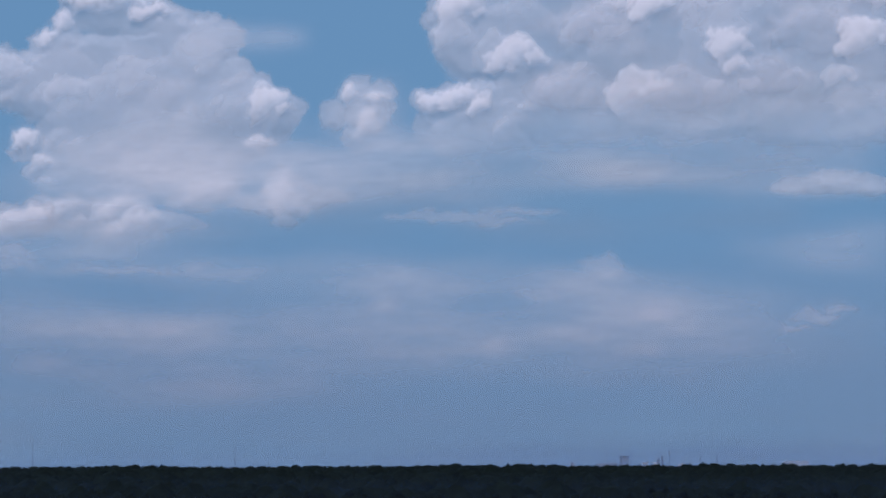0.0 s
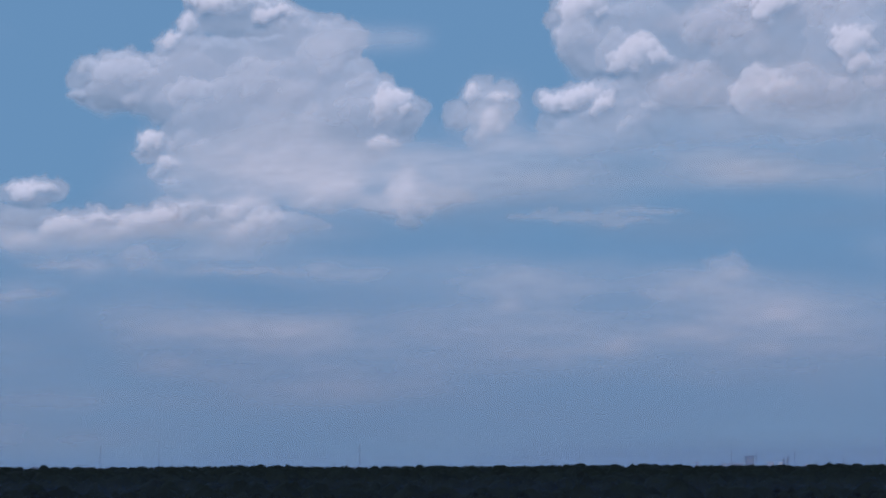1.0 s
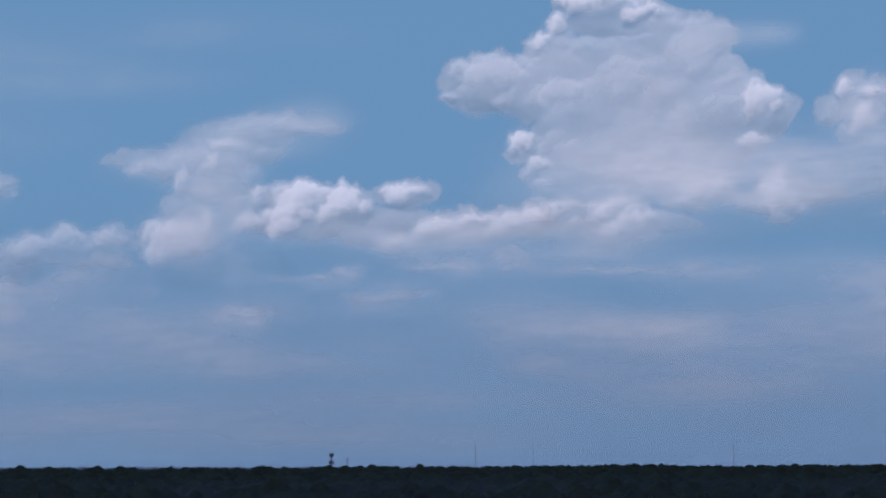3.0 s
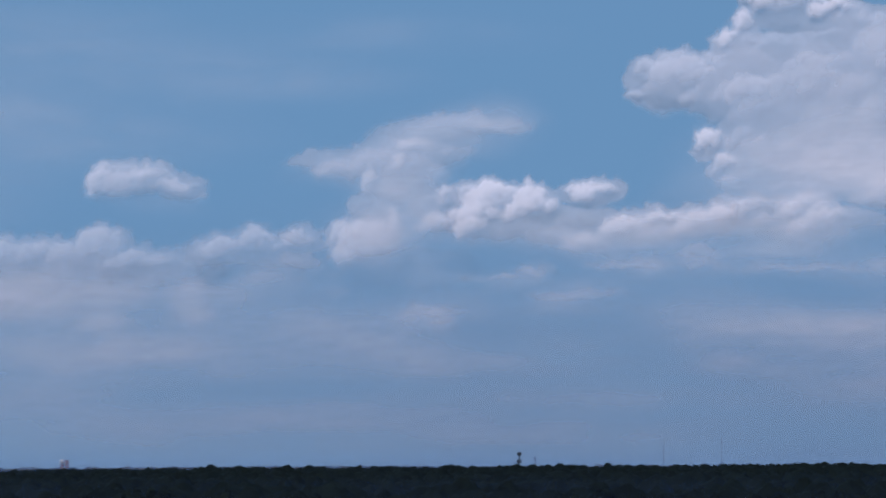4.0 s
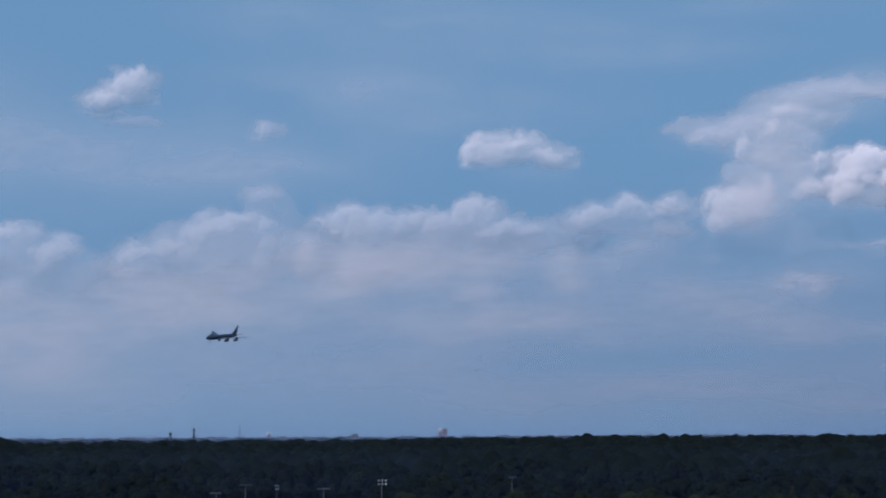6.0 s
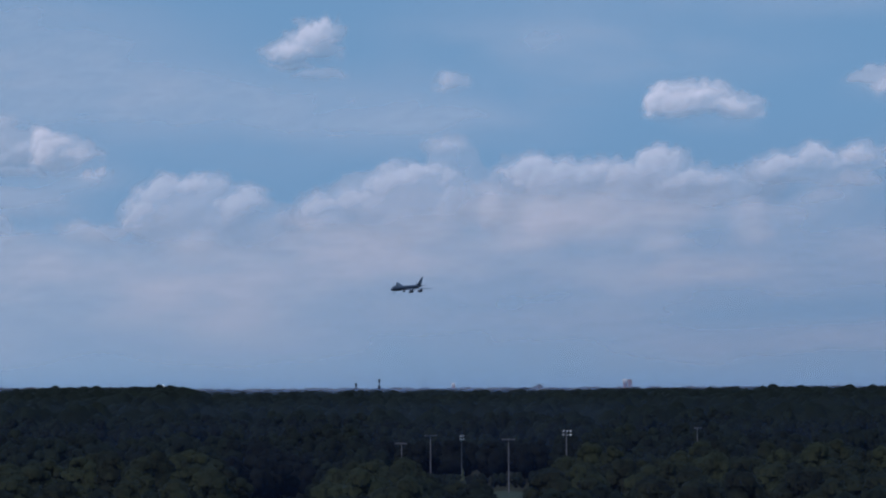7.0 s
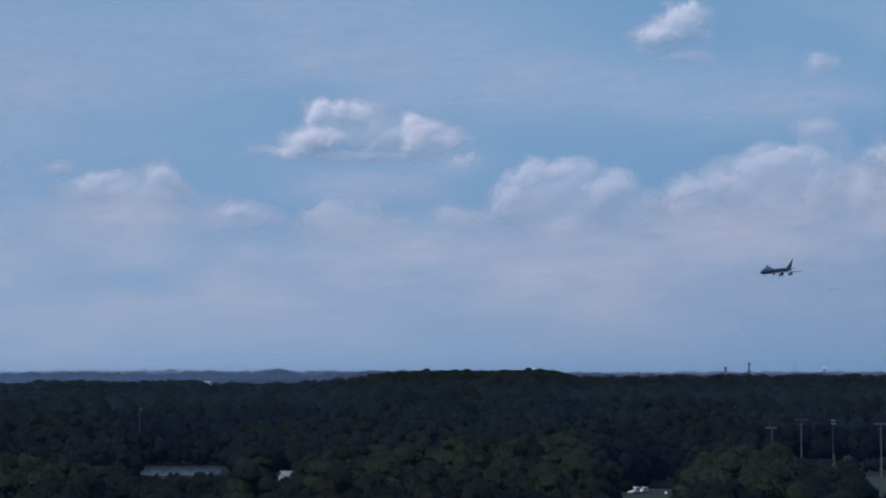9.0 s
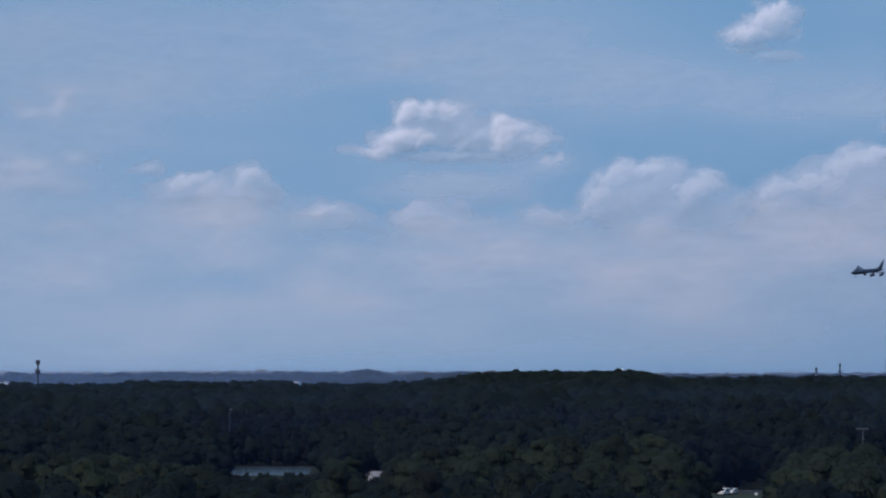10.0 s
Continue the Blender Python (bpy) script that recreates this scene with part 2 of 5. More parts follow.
def cloud(label, kind, thickness, edge, relief, foot, dist, puffs, heads_out=()):
    """A cloud as a billowing body: each puff (u, v, width, height) swells out of it and carries smaller lumps; heads_out are bright heads that stand out of its face, with their strength where they are faint.
    cumulus: crisp heads over a soft foot; veil: a thin soft streak; base: the shaded underside of a level layer, dist metres up; sheet: a share in the wide haze sheet of the whole sky."""
    cloud.count += 1
    rng = random.Random(100 + cloud.count)
    puffy = kind == "cumulus"
    step = 2.4 if puffy else 6.0
    margin = 44
    u0, u1 = min(p[0] - p[2] for p in puffs) - margin, max(p[0] + p[2] for p in puffs) + margin
    v0, v1 = min(p[1] - p[3] for p in puffs) - margin, max(p[1] + p[3] for p in puffs) + margin
    us, vs = np.arange(u0, u1, step), np.arange(v0, v1, step)
    if kind == "sheet":
        us, vs = SHEET_U, SHEET_V
    U, V = np.meshgrid(us, vs)
    seed = 1000 * cloud.count
    sx, sy = (1.0, 1.0) if puffy else (0.4, 1.5)
    swell = 15 if puffy else 22
    WU = U + swell * (fractal(U * sx / 60, V * sy / 60, seed, 4, 0.6) - 0.5) * 2 / sx
    WV = V + swell * (fractal(U * sx / 60, V * sy / 60, seed + 5, 4, 0.6) - 0.5) * 2 / sy
    N, inner, under = np.zeros_like(U), np.full_like(U, -40.0), np.zeros_like(U)

    def window(pu, pv, rx, ry, pad):
        i0, i1 = np.searchsorted(us, (pu - rx - pad, pu + rx + pad))
        j0, j1 = np.searchsorted(vs, (pv - ry - pad, pv + ry + pad))
        return np.s_[j0:j1, i0:i1] if i1 > i0 and j1 > j0 else None

    for pu, pv, rx, ry in puffs:
        s = window(pu, pv, rx, ry, 40)
        d = np.sqrt(((WU[s] - pu) / rx) ** 2 + ((WV[s] - pv) / ry) ** 2)
        N[s] = 1 - (1 - N[s]) * (1 - 0.9 * ease(1 - d / (1.2 if puffy else 1.0)))
        depth = min(rx, ry) * (1 - d)
        under[s] = np.where(depth > inner[s], np.clip((pv - WV[s]) / ry, -1, 1), under[s])
        inner[s] = np.maximum(inner[s], depth)
    if not puffy:
        streaks = fractal(U * sx / 110, V * sy / 110, seed + 9, 5, 0.6)
        density = thickness * N * ease(2.0 * streaks - 0.3)
        if kind == "sheet":
            SHEET[:] = 1 - (1 - SHEET) * (1 - blurred(density, 1.6))
            return None
        density = blurred(density, 1.6)
        if kind == "base":                               # a level layer, seen from below
            return cloud_body(label, U, V, dist / np.sin(np.radians(np.maximum(V, 270) / UNIT)), density)
        return cloud_body(label, U, V, np.full_like(U, dist), density, tilted=dist + HAZE_LEAN * V)

    FU = WU + 9 * (billow(U / 26, V / 26, seed + 51, 4) - 0.6) * 2      # small curls along the rims
    FV = WV + 9 * (billow(U / 26, V / 26, seed + 57, 4) - 0.6) * 2
    grain = billow(U / 55, V / 55, seed + 9)
    H, crest, swelling = np.zeros_like(U), np.zeros_like(U), np.zeros_like(U)

    def head(pu, pv, rx, ry, strength, own):
        """A head whose normals lie back towards the light, to brighten it: crisp above, lost in the body below, with
        smaller heads round its rim.
        """
        s = window(pu, pv, rx, ry, 34)
        if s is None:
            return
        for k in range(7 if own else 1):
            hu, hv, hx, hy = pu, pv, rx, ry
            if k:
                a, c = rng.uniform(-0.2, math.pi + 0.9), rng.uniform(0.3, 0.55)
                hu, hv, hx, hy = pu + rx * 0.75 * math.cos(a), pv + ry * 0.75 * math.sin(a), rx * c, ry * c
            x, y = (FU[s] - hu) / hx, (FV[s] - hv) / hy
            within = 1 - np.sqrt(x * x + y * y)
            # most opaque at the upper left, as the lit side of the head
            rim = strength * ease(within * min(hx, hy) / (3.0 + 0.3 * edge)) * (0.05 + 0.95 * ease(0.5 + 0.6 * y - 0.35 * x))
            rim = rim * (rng.uniform(0.5, 0.95) if k else 1.0)
            crest[s] = np.maximum(crest[s], rim)
            swelling[s] = np.maximum(swelling[s], HEAD_RELIEF * strength * min(hx, hy) * ease(within * 1.2))
            inner[s] = np.maximum(inner[s], min(hx, hy) * within)

    for pu, pv, rx, ry in puffs:
        deep = min(rx, ry)
        s = window(pu, pv, rx, ry, 40)
        d2 = ((WU[s] - pu) / rx) ** 2 + ((WV[s] - pv) / ry) ** 2
        H[s] += (deep * np.sqrt(np.clip(1 - d2, 0, 1))) ** 3
        for _ in range(int(2 + (rx + ry) / 18)):         # fainter lumps over the upper half, most at the rim
            a, r = rng.uniform(-0.5, math.pi + 0.5), rng.uniform(0.3, 0.96)
            c = deep * rng.uniform(0.18, 0.45)
            head(pu + rx * r * math.cos(a), pv + ry * r * math.sin(a), c * rng.uniform(1, 1.4), c, rng.uniform(0.04, 0.36), False)
    for pu, pv, rx, ry, *faint in heads_out:
        head(pu, pv, rx * 1.15, ry * 1.15, faint[0] if faint else 1.0, True)
    soft = edge * (0.3 + 2.4 * ease(0.1 + under * 0.9))
    density = BODY * thickness * ease((inner + 4 + 16 * (grain - 0.5)) / soft)
    density *= 0.62 + 0.6 * fractal(WU / 130, WV / 100, seed + 21, 5, 0.55)
    wisps = ease(1.8 * fractal(U / 75, V / 45, seed + 33, 5, 0.6) - 0.3)
    density = 1 - (1 - density) * (1 - 0.3 * thickness * N * wisps)
    sink = np.ones_like(U)
    if foot:
        ragged = 40 * (fractal(U / 60, V / 60, seed + 3, 3) - 0.5)
        sink = ease((V + ragged - foot[0]) / (foot[1] - foot[0]))
    folds = 4 * blurred(billow(WU / 120, WV / 120, seed + 41, 3), 2.5) + 1.5 * blurred(grain, 1.8) + 0.6 * blurred(billow(WU / 24, WV / 24, seed + 43, 3), 1.2)
    R = dist - relief * (BODY_RELIEF * blurred(np.cbrt(H), 9) - BODY_LEAN * (V - v0) + folds * ease(inner / 30))
    whole = empty("cloud", label, "cloud", "clouds of the summer sky")
    cloud_body("", U, V, R, blurred(density * sink, 0.7), whole, "body")
    top = np.clip(blurred(min(0.95, 1.1 * thickness) * crest * sink * (0.8 + 0.4 * grain), 0.6), 0, 0.97)
    lying = dist - relief * (blurred(swelling, 2.5) + 1.5 * folds - LEAN * V + 0.4 * LEAN * U)
    cloud_body("", U, V, R - 8, top, whole, "head", lying)
    return whole


def cloud_body(label, U, V, R, density, whole=None, piece_name="cloud", tilted=None):
    """The meshes of a cloud from its distance and density over the sky, one for each piece that hangs together."""
    density[0], density[-1], density[:, 0], density[:, -1] = 0, 0, 0, 0
    A, E = np.radians(U / UNIT), np.radians(V / UNIT)
    P = np.stack([R * np.sin(A) * np.cos(E), R * np.cos(A) * np.cos(E), EYE.z + R * np.sin(E)], -1).reshape(-1, 3)
    normals = None
    if tilted is not None:                             # normals of a surface tilted to the sun, for brighter shading
        Q = np.stack([tilted * np.sin(A) * np.cos(E), tilted * np.cos(A) * np.cos(E), tilted * np.sin(E)], -1)
        normals = np.cross(np.gradient(Q, axis=1), np.gradient(Q, axis=0)).reshape(-1, 3)
        normals /= np.linalg.norm(normals, axis=1, keepdims=True)
        normals *= -np.sign((normals * Q.reshape(-1, 3)).sum(1, keepdims=True))
    nj, ni = U.shape
    idx = np.arange(nj * ni).reshape(nj, ni)
    quads = np.stack([idx[:-1, :-1], idx[:-1, 1:], idx[1:, 1:], idx[1:, :-1]], -1).reshape(-1, 4)
    dflat = density.ravel()
    quads = quads[dflat[quads].max(1) > 0.004]
    made = None
    for piece in islands(quads, nj * ni):
        if len(piece) < 40:
            continue
        used, back = np.unique(piece, return_inverse=True)
        made = mesh_object(piece_name, P[used], back.reshape(-1, 4), VAPOUR, normals=None if normals is None else normals[used])
        at = made.data.attributes.new("vapour", "FLOAT", "POINT")
        at.data.foreach_set("value", dflat[used].astype(np.float32))
        if whole:
            made.parent = whole
        else:
            tagged(made, label, "cloud", "clouds of the summer sky")
    return made


cloud.count = 0
BODY = 0.72       # how thick the body of a cumulus is between its heads
BODY_RELIEF, HEAD_RELIEF, BODY_LEAN, LEAN = 0.06, 0.20, -0.04, 0.55      # how far bodies, lumps and heads swell out, in shares of their width; LEAN tilts the head normals to the sun
HAZE_LEAN = 0.25  # tilts the normals of haze sheets back so that they catch more sun
SHEET_U, SHEET_V = np.arange(-2760.0, 2900.0, 7.0), np.arange(-60.0, 900.0, 6.0)
SHEET = np.zeros((len(SHEET_V), len(SHEET_U)))


cloud("towering white cumulus with grey-blue hollows", "cumulus", 1.0, 10, 1.0, (440, 660), 4800,
      [(1758, 771, 46, 72), (1798, 731, 74, 84), (1718, 626, 40, 30), (1760, 628, 46, 34), (1893, 661, 95, 56), (1948, 751, 150, 110), (2128, 731, 180, 120), (2328, 731, 180, 120), (2468, 751, 120, 120), (1948, 616, 180, 72), (2198, 621, 200, 72), (2398, 611, 180, 85), (1800, 580, 120, 60)],
      [(1765, 785, 40, 34), (1755, 735, 32, 40, 0.5), (1868, 711, 46, 34), (1835, 690, 26, 22, 0.8), (1718, 628, 30, 22), (1758, 634, 36, 22), (1798, 621, 20, 20), (2083, 636, 50, 40, 0.8), (2112, 655, 30, 18), (2243, 721, 34, 32), (2228, 746, 28, 15), (2258, 691, 26, 20, 0.8), (2478, 726, 42, 44), (2438, 661, 30, 26, 0.6), (2108, 790, 44, 22)])
cloud("soft lit folds of the towering cumulus", "cumulus", 0.5, 26, 1.0, (440, 640), 4790,
      [(1958, 645, 90, 50), (2160, 640, 100, 46), (2390, 740, 90, 60), (2000, 755, 90, 44), (2310, 660, 90, 40)],
      [(1958, 651, 64, 36, 0.5), (1988, 761, 66, 30, 0.4), (2388, 756, 64, 40, 0.45), (2298, 681, 64, 30, 0.4), (2160, 636, 60, 28, 0.5), (2050, 798, 36, 18), (2490, 800, 40, 16), (2190, 790, 50, 22, 0.4)])
cloud("small upright white cumulus tuft", "cumulus", 0.85, 18, 1.0, (492, 596), 4790,
      [(1598, 611, 46, 54), (1578, 556, 28, 40), (1538, 596, 24, 34), (1623, 646, 22, 22), (1571, 643, 20, 28)],
      [(1570, 646, 17, 25), (1618, 640, 22, 16), (1600, 590, 20, 34)])
cloud("broad white cumulus with a pointed shoulder", "cumulus", 0.97, 10, 1.0, (402, 556), 4805,
      [(936, 651, 75, 50), (886, 661, 36, 20), (1026, 641, 82, 66), (1136, 611, 135, 140), (1236, 661, 130, 112), (1316, 591, 110, 110), (1386, 601, 72, 75), (1166, 771, 110, 48), (1246, 756, 65, 40), (1136, 501, 120, 70), (1256, 511, 120, 70), (1076, 521, 58, 60)],
      [(1036, 736, 24, 15), (1061, 756, 18, 22), (1090, 804, 26, 22), (1136, 799, 60, 24), (1216, 786, 42, 18), (1421, 616, 36, 44), (1411, 556, 26, 16), (991, 556, 20, 24), (1021, 516, 18, 22, 0.8), (1036, 483, 20, 13, 0.7), (1076, 636, 56, 30, 0.45), (946, 671, 56, 34, 0.55), (1286, 591, 18, 44, 0.3)])
cloud("row of low rounded cumulus puffs", "cumulus", 0.75, 20, 1.0, (322, 446), 4780,
      [(1158, 428, 43, 39), (1173, 392, 77, 37), (1323, 464, 45, 28), (1288, 442, 43, 22), (1463, 458, 39, 41), (1523, 456, 52, 22), (1448, 430, 31, 26), (1398, 444, 62, 22), (1238, 408, 62, 26), (1066, 424, 56, 30)],
      [(1320, 470, 42, 24), (1453, 460, 30, 40), (1148, 438, 36, 26), (1183, 406, 54, 28), (1056, 436, 40, 22, 0.8), (1090, 412, 34, 18, 0.6)])
cloud("bright cauliflower cumulus row", "cumulus", 0.9, 14, 1.0, (312, 426), 4770,
      [(610, 440, 49, 45), (680, 436, 43, 41), (638, 404, 93, 35), (566, 412, 39, 30), (788, 458, 49, 28), (773, 418, 62, 30), (778, 374, 43, 22), (860, 390, 54, 28), (930, 400, 52, 28), (1008, 414, 39, 26), (978, 430, 62, 15), (973, 350, 29, 13), (708, 392, 82, 26)],
      [(608, 452, 48, 34), (583, 430, 34, 28), (683, 448, 36, 32), (663, 432, 30, 26), (793, 468, 42, 20), (763, 374, 32, 22), (828, 394, 30, 22), (863, 402, 42, 22), (928, 426, 50, 14), (983, 412, 44, 24), (1018, 424, 28, 20), (573, 410, 30, 22)])
cloud("leaning white cumulus with ragged arms", "cumulus", 0.62, 26, 1.0, (272, 396), 4765,
      [(516, 571, 110, 30), (576, 586, 80, 22), (446, 541, 70, 38), (360, 511, 85, 28), (300, 516, 50, 14), (431, 476, 34, 46), (396, 440, 46, 38), (386, 384, 62, 46), (500, 446, 38, 38), (470, 505, 36, 32), (525, 416, 46, 30), (475, 535, 100, 42), (565, 580, 95, 28), (400, 508, 76, 28)],
      [(476, 556, 42, 17), (449, 526, 17, 24), (396, 491, 19, 28), (431, 411, 19, 32), (386, 381, 50, 38), (526, 466, 17, 22), (514, 421, 32, 20), (350, 356, 28, 26), (565, 582, 90, 24, 0.4), (430, 520, 76, 32, 0.45), (345, 506, 55, 18, 0.5), (470, 500, 50, 46, 0.4)])
cloud("thin grey veil trailing from the broad cumulus", "veil", 0.55, 30, 0.05, None, 4690,
      [(1360, 736, 120, 30), (1440, 748, 70, 18), (1310, 726, 80, 40)])
cloud("thin fibrous anvil veil", "sheet", 0.6, 40, 0.05, None, 4677,
      [(546, 576, 170, 56), (606, 600, 110, 44), (346, 516, 130, 48), (466, 552, 110, 50), (436, 492, 100, 60), (416, 392, 110, 80)])
cloud("small flat white cloud scraps", "cumulus", 0.5, 26, 1.0, None, 4760,
      [(260, 384, 35, 17), (266, 344, 31, 19)])
cloud("low broken white cloud streaks", "veil", 0.6, 26, 0.05, None, 4664,
      [(656, 316, 90, 20), (684, 326, 34, 18), (486, 254, 62, 28), (796, 302, 130, 18), (886, 330, 64, 16), (756, 272, 90, 20), (526, 242, 30, 26)])
cloud("pale pinkish cloud scraps below the cauliflower row", "cumulus", 0.42, 26, 1.0, None, 4755,
      [(676, 326, 36, 14), (636, 316, 60, 11), (501, 253, 46, 18), (520, 240, 26, 18), (856, 336, 60, 11), (966, 336, 30, 9), (756, 281, 66, 13), (1150, 330, 120, 10)],
      [(684, 332, 20, 10, 0.6), (510, 256, 26, 12, 0.4)])
cloud("small white fair-weather cumulus with a flat base", "cumulus", 0.65, 26, 1.0, (395, 440), 4850,
      [(-25, 480, 85, 32), (40, 470, 60, 22), (-75, 485, 36, 30)],
      [(-74, 490, 34, 28, 0.85), (-20, 488, 60, 28, 0.75), (45, 482, 40, 18, 0.7), (0, 498, 34, 18, 0.9)])
cloud("pale shadow veil under a small cumulus", "veil", 0.33, 30, 0.05, None, 4651,
      [(13, 442, 110, 16)])
cloud("hazy white cumulus bank with low domes", "cumulus", 0.48, 26, 0.7, (261, 355), 4785,
      [(207, 355, 100, 38), (122, 350, 50, 32), (270, 372, 50, 30)],
      [(147, 370, 40, 22), (197, 380, 40, 22), (262, 390, 36, 18), (122, 366, 36, 20)])
cloud("faint pinkish haze under the cumulus bank", "sheet", 0.42, 40, 0.05, None, 4638,
      [(-337, 265, 130, 56), (-387, 310, 90, 60), (-227, 310, 160, 40), (-77, 290, 160, 34), (93, 290, 120, 30), (83, 260, 50, 26), (-87, 240, 80, 24), (213, 320, 110, 28)])
cloud("small bright cumulus tuft with a ragged foot", "cumulus", 0.55, 26, 1.0, (490, 549), 4860,
      [(-694, 590, 47, 45), (-734, 572, 45, 35), (-670, 608, 27, 26), (-696, 534, 45, 17), (-726, 552, 52, 22)],
      [(-694, 602, 42, 30), (-734, 580, 36, 22), (-672, 614, 24, 20)])
cloud("tiny white cloud wisp", "cumulus", 0.45, 26, 0.7, None, 4862,
      [(-441, 517, 27, 19), (-456, 524, 14, 13)],
      [(-448, 522, 22, 16, 0.6)])
cloud("hazy pink-white cumulus chain", "cumulus", 0.46, 20, 0.7, (150, 260), 4790,
      [(-535, 301, 140, 78), (-445, 351, 66, 60), (-265, 311, 130, 68), (-115, 311, 140, 72), (15, 331, 110, 44), (-655, 281, 80, 34)],
      [(-675, 301, 50, 22, 0.8), (-615, 311, 45, 26, 0.8), (-545, 341, 45, 35, 0.9), (-505, 356, 50, 22), (-455, 351, 25, 25, 0.7), (-450, 406, 30, 18, 0.6),
       (-575, 301, 40, 30, 0.6), (-515, 301, 60, 40, 0.4), (-445, 301, 40, 40, 0.5), (-685, 276, 50, 18, 0.6), (-380, 296, 22, 40, 0.8), (-355, 366, 25, 12, 0.9),
       (-295, 366, 55, 28, 0.95), (-255, 351, 60, 35, 0.85), (-285, 281, 40, 40, 0.5), (-305, 231, 50, 22, 0.55), (-195, 361, 50, 25, 0.8), (-145, 356, 40, 22, 0.8),
       (-85, 376, 40, 30), (-35, 351, 50, 25, 0.8), (15, 356, 40, 14, 0.7), (-115, 321, 60, 40, 0.4), (-70, 236, 45, 20, 0.5), (85, 281, 40, 30, 0.35)])
cloud("faint haze below the cumulus chain", "sheet", 0.4, 40, 0.05, None, 4625,
      [(-338, 254, 90, 44), (-303, 299, 90, 44), (-68, 239, 46, 18), (-518, 279, 140, 50), (-638, 239, 160, 34), (-198, 279, 140, 40), (92, 254, 50, 22)])
cloud("white cumulus with a grey-blue flat base", "cumulus", 0.66, 26, 1.0, (325, 372), 4852,
      [(-1285, 416, 86, 48), (-1155, 396, 66, 40), (-1220, 396, 60, 34), (-1250, 372, 150, 24), (-1350, 395, 58, 34), (-1400, 376, 60, 16)],
      [(-1330, 446, 30, 28), (-1262, 459, 34, 13), (-1300, 455, 26, 14), (-1350, 401, 46, 24), (-1380, 383, 30, 14), (-1258, 448, 28, 18, 0.6), (-1405, 376, 34, 10, 0.5), (-1170, 424, 28, 20), (-1155, 402, 36, 28, 0.9), (-1106, 396, 32, 15, 0.65), (-1080, 361, 30, 14, 0.45)])
cloud("thin haze under a cumulus", "sheet", 0.33, 30, 0.05, None, 4612,
      [(-1242, 326, 280, 70), (-1422, 366, 120, 40), (-1082, 356, 120, 40)])
cloud("hazy dome of distant cumulus", "cumulus", 0.46, 20, 0.7, (140, 240), 4792,
      [(-905, 276, 130, 76), (-805, 261, 90, 56), (-1085, 256, 50, 18), (-935, 316, 60, 34)],
      [(-955, 321, 45, 35, 0.9), (-905, 336, 40, 25), (-870, 321, 35, 35, 0.6), (-995, 286, 35, 28, 0.9), (-815, 306, 45, 30, 0.9), (-840, 286, 30, 22, 0.6),
       (-915, 281, 60, 40, 0.5), (-895, 241, 30, 30, 0.5), (-985, 266, 50, 18, 0.6), (-1105, 266, 30, 14, 0.5), (-855, 206, 90, 20, 0.35)])
cloud("pale haze at the foot of the clouds", "sheet", 0.42, 40, 0.05, None, 4599,
      [(-942, 226, 170, 44), (-1082, 261, 60, 18), (-662, 256, 140, 40), (-1302, 241, 80, 36), (-1258, 231, 70, 20), (-1382, 191, 160, 24), (-812, 206, 90, 24)])
cloud("ragged grey-white cumulus remnants", "cumulus", 0.44, 22, 0.7, (190, 262), 4786,
      [(-1710, 302, 90, 36), (-1610, 302, 50, 40), (-1480, 262, 70, 22), (-1795, 342, 30, 20), (-1290, 255, 70, 30)],
      [(-1715, 317, 56, 22), (-1680, 302, 40, 18), (-1610, 322, 30, 26), (-1640, 286, 50, 30, 0.45), (-1320, 266, 34, 26, 0.5), (-1250, 241, 45, 16, 0.5), (-1480, 269, 46, 14), (-1795, 349, 16, 10)])
cloud("thin low pale cloud haze", "sheet", 0.5, 40, 0.05, None, 4586,
      [(-1672, 266, 170, 34), (-1822, 216, 120, 22), (-1482, 206, 70, 22), (-1492, 261, 90, 26)])
cloud("small broken white cloud scrap", "cumulus", 0.48, 26, 0.7, None, 4856,
      [(-1959, 475, 27, 15), (-1951, 448, 18, 32), (-1989, 435, 40, 17)],
      [(-1940, 475, 22, 14, 0.9), (-1950, 446, 18, 24, 0.7), (-1998, 440, 40, 16, 0.5)])
cloud("low soft cumulus with a grey hollow", "cumulus", 0.42, 26, 0.7, None, 4787,
      [(-2029, 342, 52, 17), (-1999, 313, 93, 32), (-1909, 353, 29, 24), (-1939, 238, 45, 15)],
      [(-2005, 345, 34, 16, 0.8), (-1920, 360, 22, 14, 0.6), (-1985, 320, 44, 18, 0.4)])
cloud("faint high cloud wisps", "sheet", 0.33, 30, 0.05, None, 4573,
      [(-1371, 532, 60, 18), (-1861, 487, 500, 140), (-2001, 607, 460, 140), (-2080, 600, 360, 190), (-1421, 597, 560, 140)])
cloud("broad thin high cirrus veil", "sheet", 0.22, 50, 0.05, None, 4560,
      [(-167, 720, 520, 100), (173, 670, 420, 60), (-327, 750, 400, 90), (433, 750, 360, 50)])
cloud("thin high cirrus streaks", "sheet", 0.31, 50, 0.05, None, 4547,
      [(-1215, 591, 560, 140), (-995, 501, 460, 100), (-235, 581, 560, 120), (-515, 461, 460, 100)])
cloud("grey-lavender stratus deck with blue gaps", "sheet", 0.58, 60, 0.05, None, 4534,
      [(1198, 511, 320, 110), (1568, 511, 260, 80), (1098, 391, 280, 50), (1708, 481, 230, 46), (1788, 423, 150, 20), (2298, 481, 240, 60), (2418, 476, 90, 34), (1648, 321, 330, 66), (2098, 251, 330, 90), (2408, 371, 220, 70), (1248, 221, 330, 70), (1648, 201, 400, 80), (1948, 311, 180, 50)])
